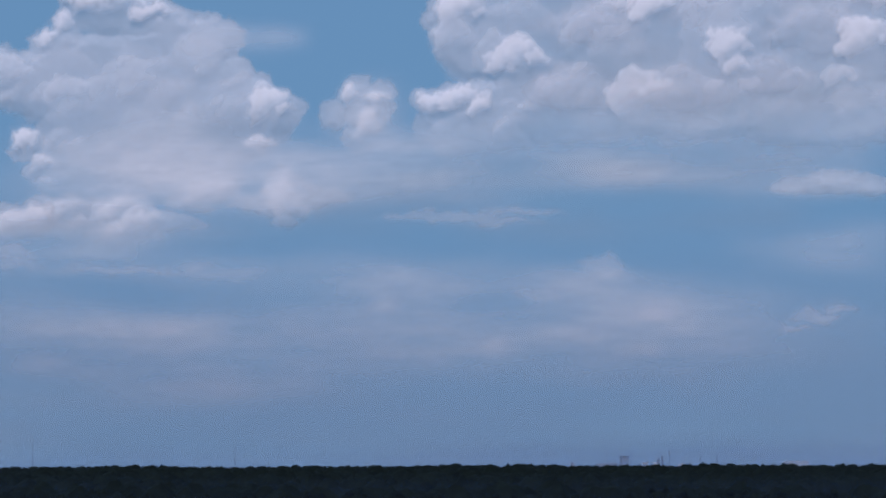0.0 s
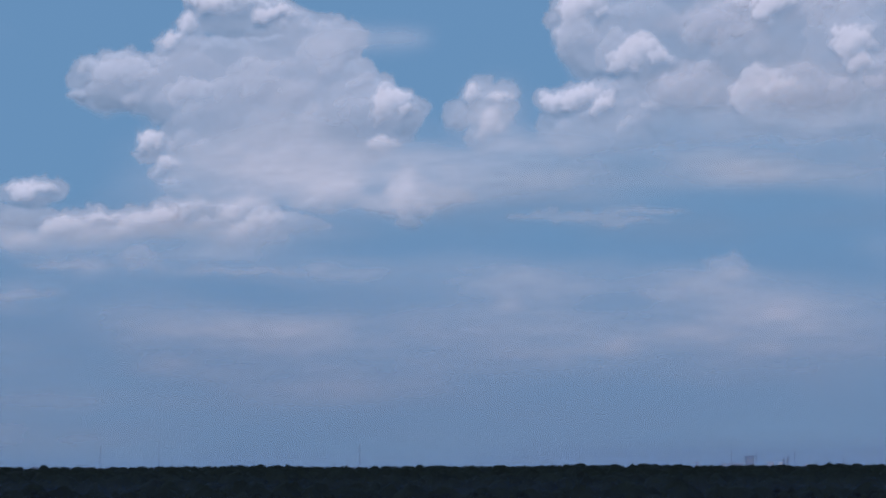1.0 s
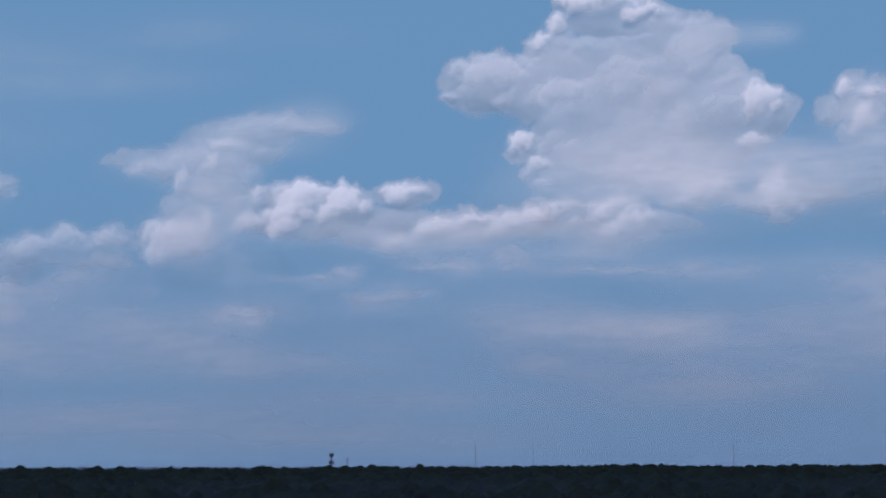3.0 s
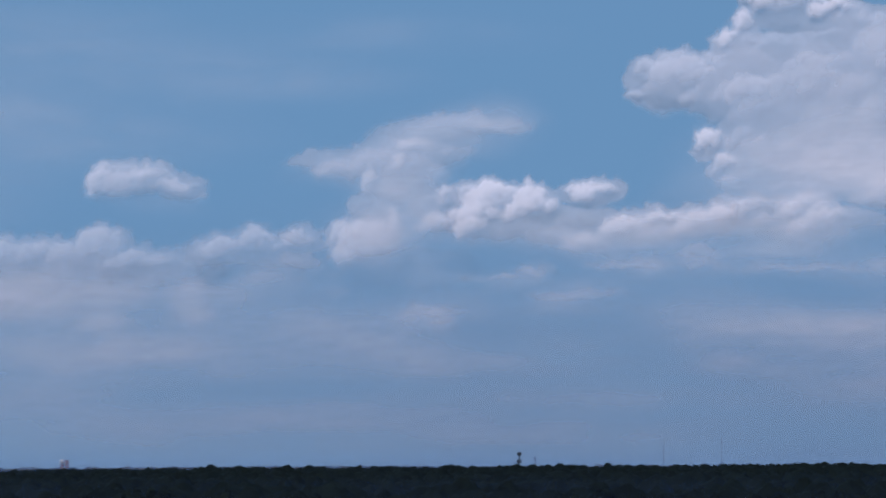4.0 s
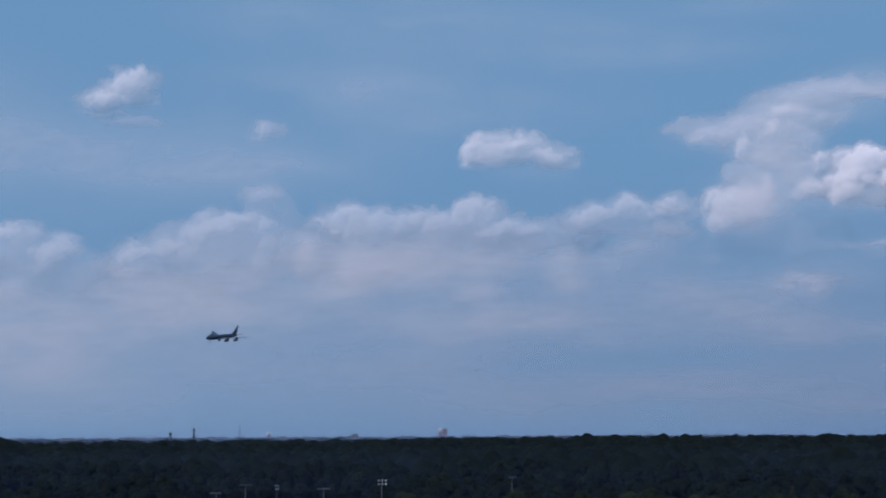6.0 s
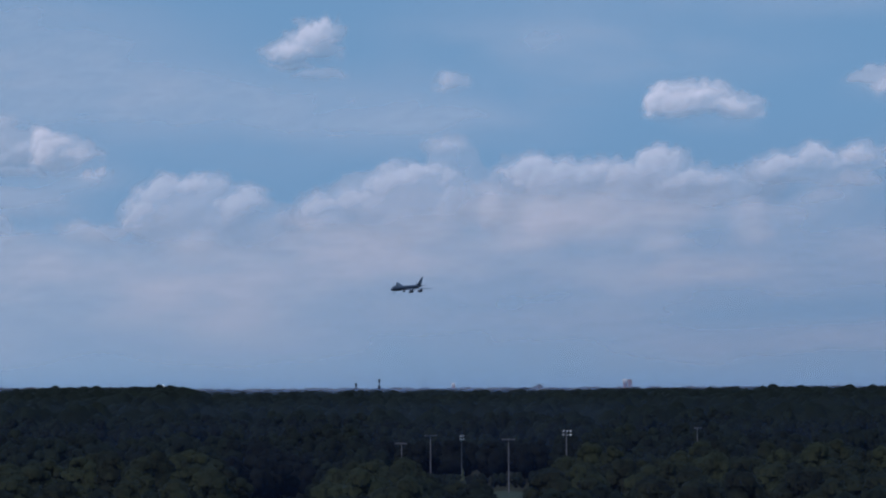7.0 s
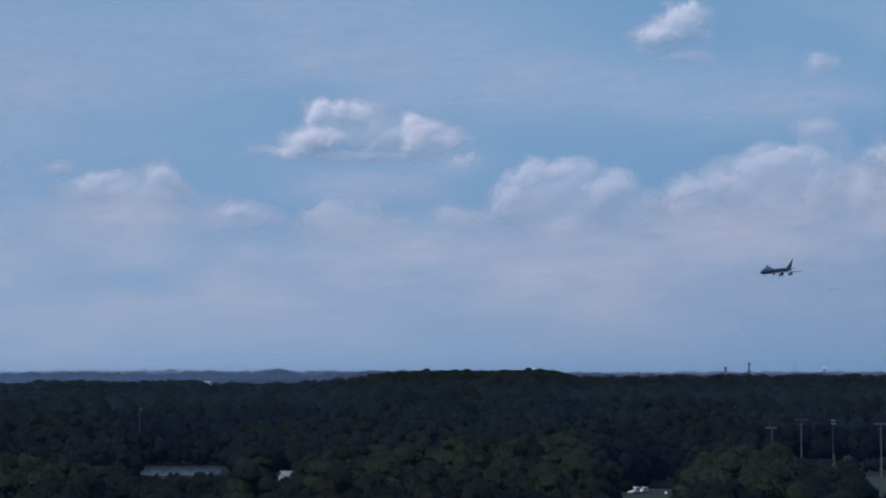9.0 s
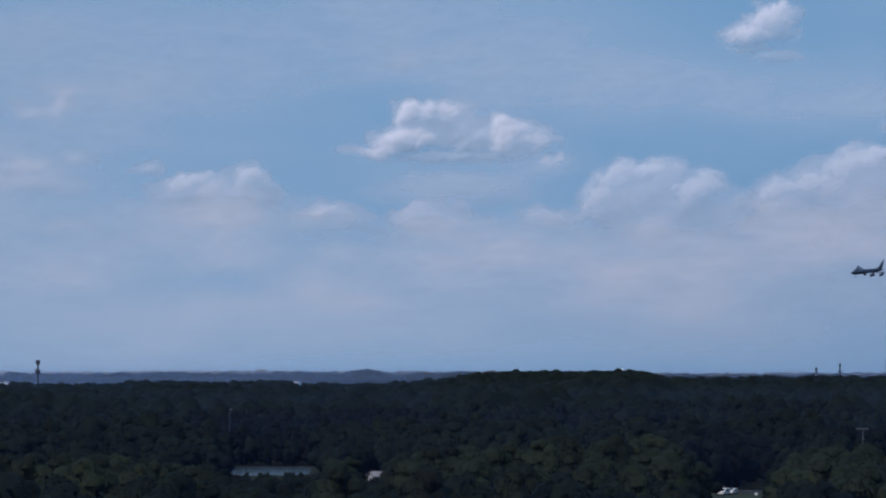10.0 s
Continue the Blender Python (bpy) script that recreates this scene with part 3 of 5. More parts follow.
cloud("low streaky stratus band", "sheet", 0.72, 40, 0.05, None, 4521,
      [(1328, 329, 130, 14), (1038, 169, 110, 24), (1268, 159, 170, 14), (1948, 221, 130, 30), (2013, 329, 46, 30), (2078, 191, 60, 9), (2388, 253, 50, 22), (2418, 266, 34, 14), (2418, 476, 86, 28), (1848, 201, 40, 24), (1618, 271, 30, 24)])
cloud("pale lavender haze sheet low over the horizon", "sheet", 0.36, 60, 0.05, None, 4508,
      [(996, 222, 170, 60), (1096, 212, 110, 40), (1136, 156, 300, 16), (586, 172, 360, 50), (336, 232, 280, 50), (836, 92, 500, 50), (1336, 122, 420, 50)])
cloud("pale haze sheet over the woods", "sheet", 0.28, 60, 0.05, None, 4495,
      [(-715, 111, 600, 50), (-1215, 191, 340, 60), (-165, 171, 360, 80), (-915, 171, 300, 50)])
cloud("dim haze sheet over the plain", "sheet", 0.2, 60, 0.05, None, 4482,
      [(-127, 190, 420, 60), (273, 210, 380, 44), (-277, 110, 420, 50), (473, 90, 400, 40)])
cloud("soft grey foot of the great cumulus", "sheet", 0.34, 60, 0.05, None, 4469,
      [(1186, 462, 300, 110), (1436, 522, 200, 100), (1586, 482, 240, 80), (1286, 562, 220, 140), (1056, 472, 160, 60)])
cloud("soft grey foot of the towering cumulus", "sheet", 0.36, 60, 0.05, None, 4456,
      [(1948, 511, 330, 90), (2298, 511, 330, 80), (2098, 611, 330, 150), (2448, 611, 200, 160), (1768, 551, 140, 70)])
cloud("soft foot of the cauliflower row", "sheet", 0.34, 60, 0.05, None, 4443,
      [(686, 392, 260, 60), (436, 392, 170, 90), (916, 392, 200, 50), (466, 472, 130, 110), (880, 350, 280, 44), (1120, 380, 190, 60), (1300, 400, 170, 40)])
cloud("pale lavender haze bank low in the sky", "sheet", 0.61, 60, 0.05, None, 4430,
      [(-2002, 186, 500, 150), (-2202, 346, 460, 160), (-1502, 146, 520, 110), (-902, 146, 520, 110), (-1702, 226, 300, 80), (-1202, 216, 300, 70), (-602, 206, 300, 90)])
cloud("pale lavender haze low in the sky", "sheet", 0.35, 60, 0.05, None, 4417,
      [(-458, 199, 460, 110), (42, 199, 460, 110), (492, 219, 400, 110), (-158, 279, 500, 80)])
cloud("wide lavender haze low in the sky", "sheet", 0.36, 60, 0.05, None, 4404,
      [(1028, 252, 460, 120), (1628, 252, 460, 120), (2128, 212, 500, 130), (1328, 332, 460, 70)])
cloud("scattered soft cloud between the great cumulus heads", "sheet", 0.48, 50, 0.05, None, 4391,
      [(878, 392, 240, 60), (1428, 482, 260, 80), (1628, 542, 160, 70), (1288, 522, 260, 90), (1608, 612, 90, 90), (2028, 512, 260, 70)])
cloud("large hazy body under the pink-white cumulus chain", "cumulus", 0.22, 26, 0.7, None, 4801,
      [(-556, 292, 180, 62), (-306, 292, 160, 72), (-136, 312, 150, 56), (-426, 257, 220, 50), (4, 312, 120, 40), (-196, 252, 150, 40)])
cloud("hazy body at the foot of the cumulus dome", "cumulus", 0.22, 26, 0.7, None, 4803,
      [(-920, 244, 170, 56), (-700, 239, 160, 46), (-1300, 239, 120, 44), (-1260, 299, 150, 36)])
cloud("hazy body at the foot of the ragged remnants", "cumulus", 0.2, 26, 0.7, None, 4806,
      [(-1650, 269, 160, 44), (-1840, 239, 160, 36), (-1500, 239, 110, 30)])
cloud("hazy body under the cumulus bank", "cumulus", 0.22, 26, 0.7, None, 4808,
      [(225, 303, 150, 50), (455, 323, 130, 50), (-305, 293, 140, 60), (-125, 323, 160, 44)])
cloud("lavender haze along the horizon", "sheet", 0.31, 60, 0.05, None, 4378,
      [(-1858, 59, 520, 90), (-1358, 59, 520, 90), (-758, 59, 520, 90), (-258, 59, 520, 80), (242, 59, 520, 70), (742, 49, 520, 60)])
cloud("small flat white cloud under the deck", "cumulus", 0.8, 26, 1.0, None, 4772,
      [(2410, 472, 82, 26), (2352, 466, 41, 17), (2480, 469, 52, 22)])
cloud("tiny pinkish low cloud", "cumulus", 0.5, 26, 1.0, None, 4774,
      [(2390, 244, 43, 17), (2426, 258, 27, 13), (2355, 228, 27, 9)])
cloud("pinkish ragged low cloud", "cumulus", 0.42, 30, 0.7, None, 4776,
      [(2016, 327, 33, 28), (1980, 302, 58, 24), (1910, 284, 41, 19)])
cloud("pale flat cloud streak below the cumulus", "cumulus", 0.45, 26, 0.7, None, 4778,
      [(1750, 419, 113, 13), (1830, 412, 72, 11), (1870, 429, 62, 11)])
cloud("lone faint cloud wisp in the blue", "cumulus", 0.3, 26, 0.7, None, 4858,
      [(-1348, 531, 34, 15)],
      [(-1340, 534, 22, 10, 0.6)])
cloud("level grey-lavender cloud base beneath the towering cumulus", "base", 0.32, 60, 0.1, None, 300,
      [(1768, 481, 270, 80), (2068, 501, 310, 90), (2348, 511, 280, 90), (1948, 411, 280, 50), (2248, 421, 200, 40)])
cloud("level lavender cloud base beneath the broad cumulus", "base", 0.28, 60, 0.1, None, 305,
      [(1548, 441, 240, 70), (1278, 411, 280, 50), (1048, 421, 260, 60), (748, 411, 240, 40)])
# added layer in front, greys the hollows of the towering cumulus
cloud("thin layer added to shade the hollows of the towering cumulus", "base", 0.2, 60, 0.1, None, 296,
      [(2208, 621, 260, 90), (2068, 691, 160, 70), (2398, 651, 200, 70)])
cloud("thin even haze round a small cumulus", "sheet", 0.22, 60, 0.05, None, 4365,
      [(-1242, 466, 560, 170), (-752, 476, 460, 150), (-1702, 466, 460, 150)])
GU, GV = np.meshgrid(SHEET_U, SHEET_V)
streak = fractal(GU / 210, GV / 38, 71, 4, 0.62) - 0.5
tuft = billow((GU + 120 * streak) / 110, (GV + 60 * streak) / 34, 83, 3) - 0.55
SHEET *= 1.06 * np.clip(1.0 + 0.5 * tuft * ease((GV - 30) / 160), 0.35, 1.5)       # broken tufts
SHEET[:] = 1 - (1 - SHEET) * (1 - (0.11 + 0.05 * ease((-500 - GU) / 900)) * ease((440 - GV) / 340))      # thicker air low down
SHEET[:] = 1 - (1 - SHEET) * (1 - 0.15 * ease((-1250 - GU) / 600))      # whiter sky over the lake
SHEET *= np.clip(1.0 + (0.3 + 0.9 * ease((GU + 800) / 1000)) * streak, 0.3, 1.35)      # streaks, stronger to the right
for gap_u, gap_v, gap_w, gap_h in ((1978, 422, 240, 62), (1178, 292, 210, 34), (1378, 372, 150, 24), (1728, 372, 110, 18), (2180, 440, 240, 50)):
    gap = np.exp(-((GU - gap_u + 60 * streak) / gap_w) ** 2 - ((GV - gap_v + 50 * streak) / gap_h) ** 2)
    SHEET *= 1 - 0.85 * gap
tagged(cloud_body("", GU, GV, np.full(GU.shape, 4220.0), SHEET, piece_name="haze", tilted=4220.0 + HAZE_LEAN * GV), "wide thin lavender haze and broken stratus over the whole sky", "haze", kind="stuff")


# ---- the land ----
def rise(u, d):
    """Height of the ground u sky units to the right and d metres off."""
    u, d = np.asarray(u, float), np.asarray(d, float)
    ridge = np.interp(u, (-2600, -1900, -1800, -1560, -1530, -1390, -1290, -1225, -1120, -930, -880, -300, 100, 2700), (1, 0.8, 3.0, 3.0, 1.0, 1.0, 5, 9.5, 12, 12.5, 6, 7, 9.5, 11))
    swell = 1.6 * (fractal(u / 300 + 40, d / 700, 77, 2) - 0.5)
    return ridge * ease((d - 1050) / 1000) * (1 - 0.45 * ease((d - 2500) / 1200)) + swell * ease((d - 1100) / 700) + (np.interp(u, (-1400, -1100, 0, 1200), (11.0, 5.0, 4.0, 2.0)) + 4.5 * np.exp(-((u + 1412) / 20) ** 2)) * ease((d - 3000) / 1200)


def ground_at(u, d):
    return float(rise(u, d))


def sheet(name, u0, u1, du, rings, mat, lift=0.0):
    us = np.arange(u0, u1 + du, du)
    U, D = np.meshgrid(us, np.asarray(rings, float))
    Z = rise(U, D) + lift
    A = np.radians(U / UNIT)
    P = np.stack([D * np.sin(A), D * np.cos(A), Z], -1).reshape(-1, 3)
    nj, ni = U.shape
    idx = np.arange(nj * ni).reshape(nj, ni)
    q = np.stack([idx[:-1, :-1], idx[:-1, 1:], idx[1:, 1:], idx[1:, :-1]], -1).reshape(-1, 4)
    return mesh_object(name, P, q, mat)


ground = sheet("ground", -180 * 83, 180 * 83, 83, [0.01] + list(range(60, 1100, 120)) + list(range(1100, 4901, 100)) + [4990], SOIL)
tagged(ground, "dark leaf-covered forest floor reaching to the horizon", "ground", kind="structure")

# mown sports field and the lake, in the gaps of the woods
FIELD, GRASS_EDGE = (-428, -305, 760, 924), (-832, -690, 745, 806)
LAKE = (-1668, -1506, 930, 1024)


def patch(name, u0, u1, d0, d1, mat, lift, seed):
    """An irregular flat patch of ground."""
    bm = bmesh.new()
    ring = []
    for i in range(48):
        a = 2 * math.pi * i / 48
        cx, cy = math.cos(a), math.sin(a)
        k = 0.93 + 0.09 * noise.noise((cx * 1.7, cy * 1.7, seed))
        k *= (abs(cx) ** 4 + abs(cy) ** 4) ** -0.25
        ring.append(bm.verts.new(level_place((u0 + u1) / 2 + (u1 - u0) / 2 * k * cx, (d0 + d1) / 2 + (d1 - d0) / 2 * k * cy, lift)))
    bm.faces.new(ring)
    bmesh.ops.recalc_face_normals(bm, faces=bm.faces)
    return part(name, bm, mat)


tagged(patch("sports_field", *FIELD, GRASS, 0.06, 3.1), "pale green mown grass of a sports field among trees", "field", kind="structure")
tagged(patch("grass_clearing", *GRASS_EDGE, GRASS, 0.055, 5.7), "narrow mown clearing at the edge of the woods", "field", kind="structure")
tagged(patch("lake", *LAKE, WATER, 0.05, 8.4), "small still lake reflecting the sky between the trees", "lake", kind="structure")


# ---- trees ----
def leaf_cloud(rng, blobs, count, size):
    """Leaf sprays on a set of blobs (centre, radius): small three-cornered sprays, facing outwards at random."""
    verts, faces, normals = [], [], []
    weights = [r * r for _, r in blobs]
    middle = sum((c for c, _ in blobs), Vector()) / len(blobs) - Vector((0, 0, 2.0))
    for (c, r), w in zip(blobs, weights):
        for _ in range(max(6, int(count * w / sum(weights)))):
            n = Vector((rng.gauss(0, 1), rng.gauss(0, 1), rng.gauss(0.25, 1))).normalized()
            p = c + n * r * rng.uniform(0.88, 1.17)
            out = n.copy()
            n = (n + 0.6 * (p - middle).normalized() + Vector((rng.gauss(0, 0.25), rng.gauss(0, 0.25), rng.gauss(0.15, 0.25)))).normalized()
            normals += [(0.35 * out + 0.3 * n + 1.05 * (p - middle).normalized()).normalized()] * 3
            t = n.orthogonal().normalized()
            t = Matrix.Rotation(rng.uniform(0, 6.28), 3, n) @ t
            b = n.cross(t)
            s = size * rng.uniform(0.6, 1.3)
            i = len(verts)
            verts += [p - t * s + b * s * 0.5, p - t * s * 0.4 - b * s * 0.7, p + t * s]
            faces.append((i, i + 1, i + 2))
    return np.array([tuple(v) for v in verts]), np.array(faces), np.array([tuple(v) for v in normals])


def crown_normals(bm, blobs):
    """Normals of the inner clumps, bent towards those of the whole crown."""
    middle = sum((c for c, _ in blobs), Vector()) / len(blobs) - Vector((0, 0, 2.0))
    bm.normal_update()
    return np.array([tuple((0.35 * x.normal + 1.1 * (x.co - middle).normalized()).normalized()) for x in bm.verts])


def tree_model(kind, seed, leaves, size):
    """A tree 1 high unit = 18 m: tapered trunk with limbs, and a crown of leaf sprays over dark inner clumps."""
    rng = random.Random(seed)
    tree = empty("tree", "", "tree")
    trunk = bmesh.new()
    rod((0, 0, -0.5), (0.1, 0.05, 7), 0.42, 0.28, 8, trunk)
    rod((0.1, 0.05, 7), (0.2, -0.2, 13), 0.28, 0.12, 7, trunk)
    blobs = []
    if kind == "broad":
        lobes = [(rng.uniform(0, 6.28), rng.uniform(0.15, 0.85), rng.uniform(0.8, 1.15)) for _ in range(5)]
        for i in range(44):
            a, h = rng.uniform(0, 6.28), rng.random()
            swell = max(k * math.exp(-1.2 * (1 - math.cos(a - b)) - 5 * (h - g) ** 2) for b, g, k in lobes)
            reach = (3.2 + 3.4 * swell) * math.sin(math.pi * (0.16 + 0.76 * h)) * rng.uniform(0.55, 1.0)
            blobs.append((Vector((reach * math.cos(a), reach * math.sin(a), 3.2 + 13.0 * h)), rng.uniform(0.8, 1.9)))
        blobs.append((Vector((rng.uniform(-1, 1), rng.uniform(-1, 1), 16.0)), 1.6))
        blobs += [(Vector((rng.uniform(-0.6, 0.6), rng.uniform(-0.6, 0.6), z)), r) for z, r in ((5.6, 2.3), (8.4, 3.0), (11.2, 2.9), (13.6, 2.2))]
    else:
        for i in range(16):
            h = i / 15
            a = i * 2.4
            reach = 2.6 * (1 - h) * rng.uniform(0.7, 1.1)
            blobs.append((Vector((reach * math.cos(a), reach * math.sin(a), 5 + 12.2 * h)), 0.5 + 1.9 * (1 - h) * rng.uniform(0.7, 1.1)))
    for c, r in blobs[::4]:
        rod((0.1, 0, max(3.5, c.z * 0.55)), c, 0.13, 0.04, 5, trunk)
    part("trunk", trunk, BARK, tree)
    v, f, vn = leaf_cloud(rng, blobs, leaves, size)
    core = bmesh.new()
    for c, r in blobs:
        bmesh.ops.create_icosphere(core, subdivisions=1, radius=r * 0.88, matrix=Matrix.Translation(c))
    cv = np.array([tuple(x.co) for x in core.verts])
    core.verts.index_update()
    cf = np.array([[x.index for x in fc.verts] for fc in core.faces])
    cn = crown_normals(core, blobs)
    cv = cv + 0.35 * np.stack([fractal(cv[:, 0] + 3 * k + 50, cv[:, 1] + cv[:, 2] + 50, seed + k, 2) - 0.5 for k in range(3)], -1)
    core.free()
    f3 = np.concatenate([f, cf + len(v)])
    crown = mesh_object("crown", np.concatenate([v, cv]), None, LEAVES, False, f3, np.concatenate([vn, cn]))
    crown.parent = tree
    return tree


BROAD = [tree_model("broad", 11 + k, 5200, 0.18) for k in range(5)]
PINES = [tree_model("pine", 31 + k, 3000, 0.17) for k in range(2)]
BROAD_LABELS = ["dense dark green broad-leaved tree in the woods", "broad-leaved tree with a lumpy sunlit top",
                "round-crowned dark tree beside the sports field", "tall full-crowned deciduous tree over its neighbours",
                "spreading dark green tree with an uneven crown"]
for ob, text in zip(BROAD, BROAD_LABELS):
    tagged(ob, text, "tree", "trees of the near woods")
for ob in PINES:
    tagged(ob, "slender dark green pine among broad-leaved trees", "tree", "trees of the near woods")

pale = tagged(tree_model("pine", 47, 1500, 0.17), "small pale green sapling over the crowns by the field", "tree", "trees of the near woods")
next(p for p in pale.children if p.name.startswith("crown")).data.materials[0] = PALE_LEAVES
pale.matrix_basis = Matrix.Translation(level_place(-433, 800)) @ Matrix.Diagonal((0.45, 0.45, 0.665, 1))

# how high the near tree tops reach, in sky units, along the row of near woods
CAP_U = (-2650, -2060, -1860, -1690, -1660, -1510, -1480, -1440, -1424, -1380, -1364, -1290, -1215, -1115, -965, -870, -846, -828, -704, -696, -640, -600, -555, -525,
         -500, -482, -470, -400, -384, -374, -322, -304, -265, -204, -160, -112, -65, -15, 65, 153, 400)
CAP_V = (-150, -150, -150, -178, -190, -192, -168, -158, -199, -199, -160, -138, -137, -127, -112, -116, -150, -240, -240, -178, -139, -132, -122, -122,
         -152, -180, -175, -174, -190, -215, -215, -178, -138, -97, -103, -113, -114, -90, -64, -64, -70)


def inside(u, d, area, pad=0.0):
    return area[0] - pad < u < area[1] + pad and area[2] - pad * 0.6 < d < area[3] - pad * 0.5


rng = random.Random(5)
near_spots = []
d = 425.0
while d < 775:
    spacing = 16.5
    du = spacing / d * LENS
    u = -2250.0 + rng.uniform(0, du)
    while u < 540:
        uu, dd = u + rng.uniform(-0.3, 0.3) * du, d + rng.uniform(-5, 5)
        cap = float(np.interp(uu, CAP_U, CAP_V))
        top = 38 + cap / LENS * dd
        height = min(rng.uniform(15, 23), top - 4.5 * rng.random() ** 2)
        if height > 6.5 and -38 / dd * LENS < -150:
            near_spots.append((uu, dd, height))
        u += du
    d += spacing * 0.95
# the trees of the front rows that show most stand as trees of their own; the rest of the wood is joined
ranked = sorted(near_spots, key=lambda s: -((s[2] - 38) / s[1]))
single, joined = ranked[:292], ranked[292:]
used = set()
for k, (u, d, height) in enumerate(single):
    models = PINES if rng.random() < 0.12 else BROAD
    src = models[rng.randrange(len(models))]
    s = height / 17.6
    wide = s * rng.uniform(0.95, 1.3) if models is BROAD else s
    m = Matrix.Translation(level_place(u, d)) @ Matrix.Rotation(rng.uniform(0, 6.28), 4, "Z")
    tree = src if src.name not in used else copy_thing(src, m)
    used.add(src.name)
    tree.matrix_basis = m @ Matrix.Diagonal((wide, wide, s, 1))


def light_crown(seed, leaves, size, clumps=22):
    """A plain broad crown for the joined woods, 18 m high: corners and triangles."""
    r = random.Random(seed)
    blobs = [(Vector((r.uniform(-1, 1), r.uniform(-1, 1), 15.6)), 1.8), (Vector((0, 0, 6.0)), 2.6), (Vector((0, 0, 9.5)), 3.2), (Vector((0, 0, 12.6)), 2.7)]
    for i in range(clumps):
        a, h = r.uniform(0, 6.28), r.random()
        reach = 5.0 * math.sin(math.pi * (0.2 + 0.7 * h)) * r.uniform(0.5, 1)
        blobs.append((Vector((reach * math.cos(a), reach * math.sin(a), 2.4 + 12.4 * h)), r.uniform(1.5, 2.7)))
    v, f, vn = leaf_cloud(r, blobs, leaves, size)
    bm = bmesh.new()
    for c, q in blobs:
        bmesh.ops.create_icosphere(bm, subdivisions=1, radius=q * 0.94, matrix=Matrix.Translation(c) @ Matrix.Rotation(r.uniform(0, 6), 4, (1, 2, 1)))
    bm.verts.index_update()
    cv = np.array([tuple(x.co) for x in bm.verts])
    cf = np.array([[x.index for x in q.verts] for q in bm.faces])
    cn = crown_normals(bm, blobs)
    bm.free()
    return np.concatenate([v, cv]), np.concatenate([f, cf + len(v)]), np.concatenate([vn, cn])


def woods(name, spots, models, label, seed, mat=WOOD_LEAVES):
    """Many trees (u, d, height) as one mesh."""
    r = random.Random(seed)
    V, F, N, n = [], [], [], 0
    for u, d, h in spots:
        v, f, vn = models[r.randrange(len(models))]
        a, s = r.uniform(0, 6.28), h / 17.6
        w = s * r.uniform(0.95, 1.3)
        at = level_place(u, d, ground_at(u, d))
        V.append(np.stack([at.x + w * (v[:, 0] * math.cos(a) - v[:, 1] * math.sin(a)), at.y + w * (v[:, 0] * math.sin(a) + v[:, 1] * math.cos(a)), at.z + s * v[:, 2]], -1))
        N.append(np.stack([vn[:, 0] * math.cos(a) - vn[:, 1] * math.sin(a), vn[:, 0] * math.sin(a) + vn[:, 1] * math.cos(a), vn[:, 2]], -1))
        F.append(f + n)
        n += len(v)
    ob = mesh_object(name, np.concatenate(V), None, mat, False, np.concatenate(F), np.concatenate(N))
    return tagged(ob, label, "woods", kind="stuff")


def canopy(name, d0, d1, u0, u1, du, dd, cell, low, high, rough, mat, label, seed, avoid=()):
    """A closed roof of crowns seen from afar: one paraboloid head to each jittered cell, with ragged leaf relief."""
    U, D = np.meshgrid(np.arange(u0, u1, du), np.arange(d0, d1, dd))
    A = np.radians(U / UNIT)
    X, Y = D * np.sin(A), D * np.cos(A)
    X, Y = X + 8 * (fractal(X / 9, Y / 9, seed + 1, 3) - 0.5), Y + 8 * (fractal(X / 9, Y / 9, seed + 4, 3) - 0.5)
    cx, cy = np.floor(X / cell), np.floor(Y / cell)
    best = np.full_like(X, -50.0)

    def chance(i, j, k):
        n = np.sin(i * 127.1 + j * 311.7 + k * 74.7 + seed) * 43758.5453
        return n - np.floor(n)
    for i in (-1, 0, 1):
        for j in (-1, 0, 1):
            gx, gy = cx + i, cy + j
            px, py = (gx + 0.15 + 0.7 * chance(gx, gy, 1)) * cell, (gy + 0.15 + 0.7 * chance(gx, gy, 2)) * cell
            tall = low + (high - low) * chance(gx, gy, 3) ** 1.3
            d2 = ((X - px) ** 2 + (Y - py) ** 2) / (cell * cell)
            best = np.maximum(best, tall - d2 * cell * (0.7 + 0.9 * chance(gx, gy, 4)))
    best = best + rough * (fractal(X / (cell * 0.3), Y / (cell * 0.3), seed + 2, 4, 0.65) - 0.5) * 2
    best = best + (1.6 + 3.4 * (1 - ease((D - 1500) / 700))) * (fractal(X / 70, Y / 70, seed + 7, 2) - 0.5) * 2
    open_land = np.zeros_like(X, bool)
    for a0, a1, b0, b1 in avoid:
        open_land |= (U > a0) & (U < a1) & (D > b0) & (D < b1)
    best = np.where(open_land, -1.5, np.maximum(best, 2))
    best[0], best[-1], best[:, 0], best[:, -1] = -1, -1, -1, -1
    Z = best + rise(U, D)
    nj, ni = U.shape
    idx = np.arange(nj * ni).reshape(nj, ni)
    q = np.stack([idx[:-1, :-1], idx[:-1, 1:], idx[1:, 1:], idx[1:, :-1]], -1).reshape(-1, 4)
    ob = mesh_object(name, np.stack([D * np.sin(A), D * np.cos(A), Z], -1).reshape(-1, 3), q, mat)
    return tagged(ob, label, "woods", kind="stuff")


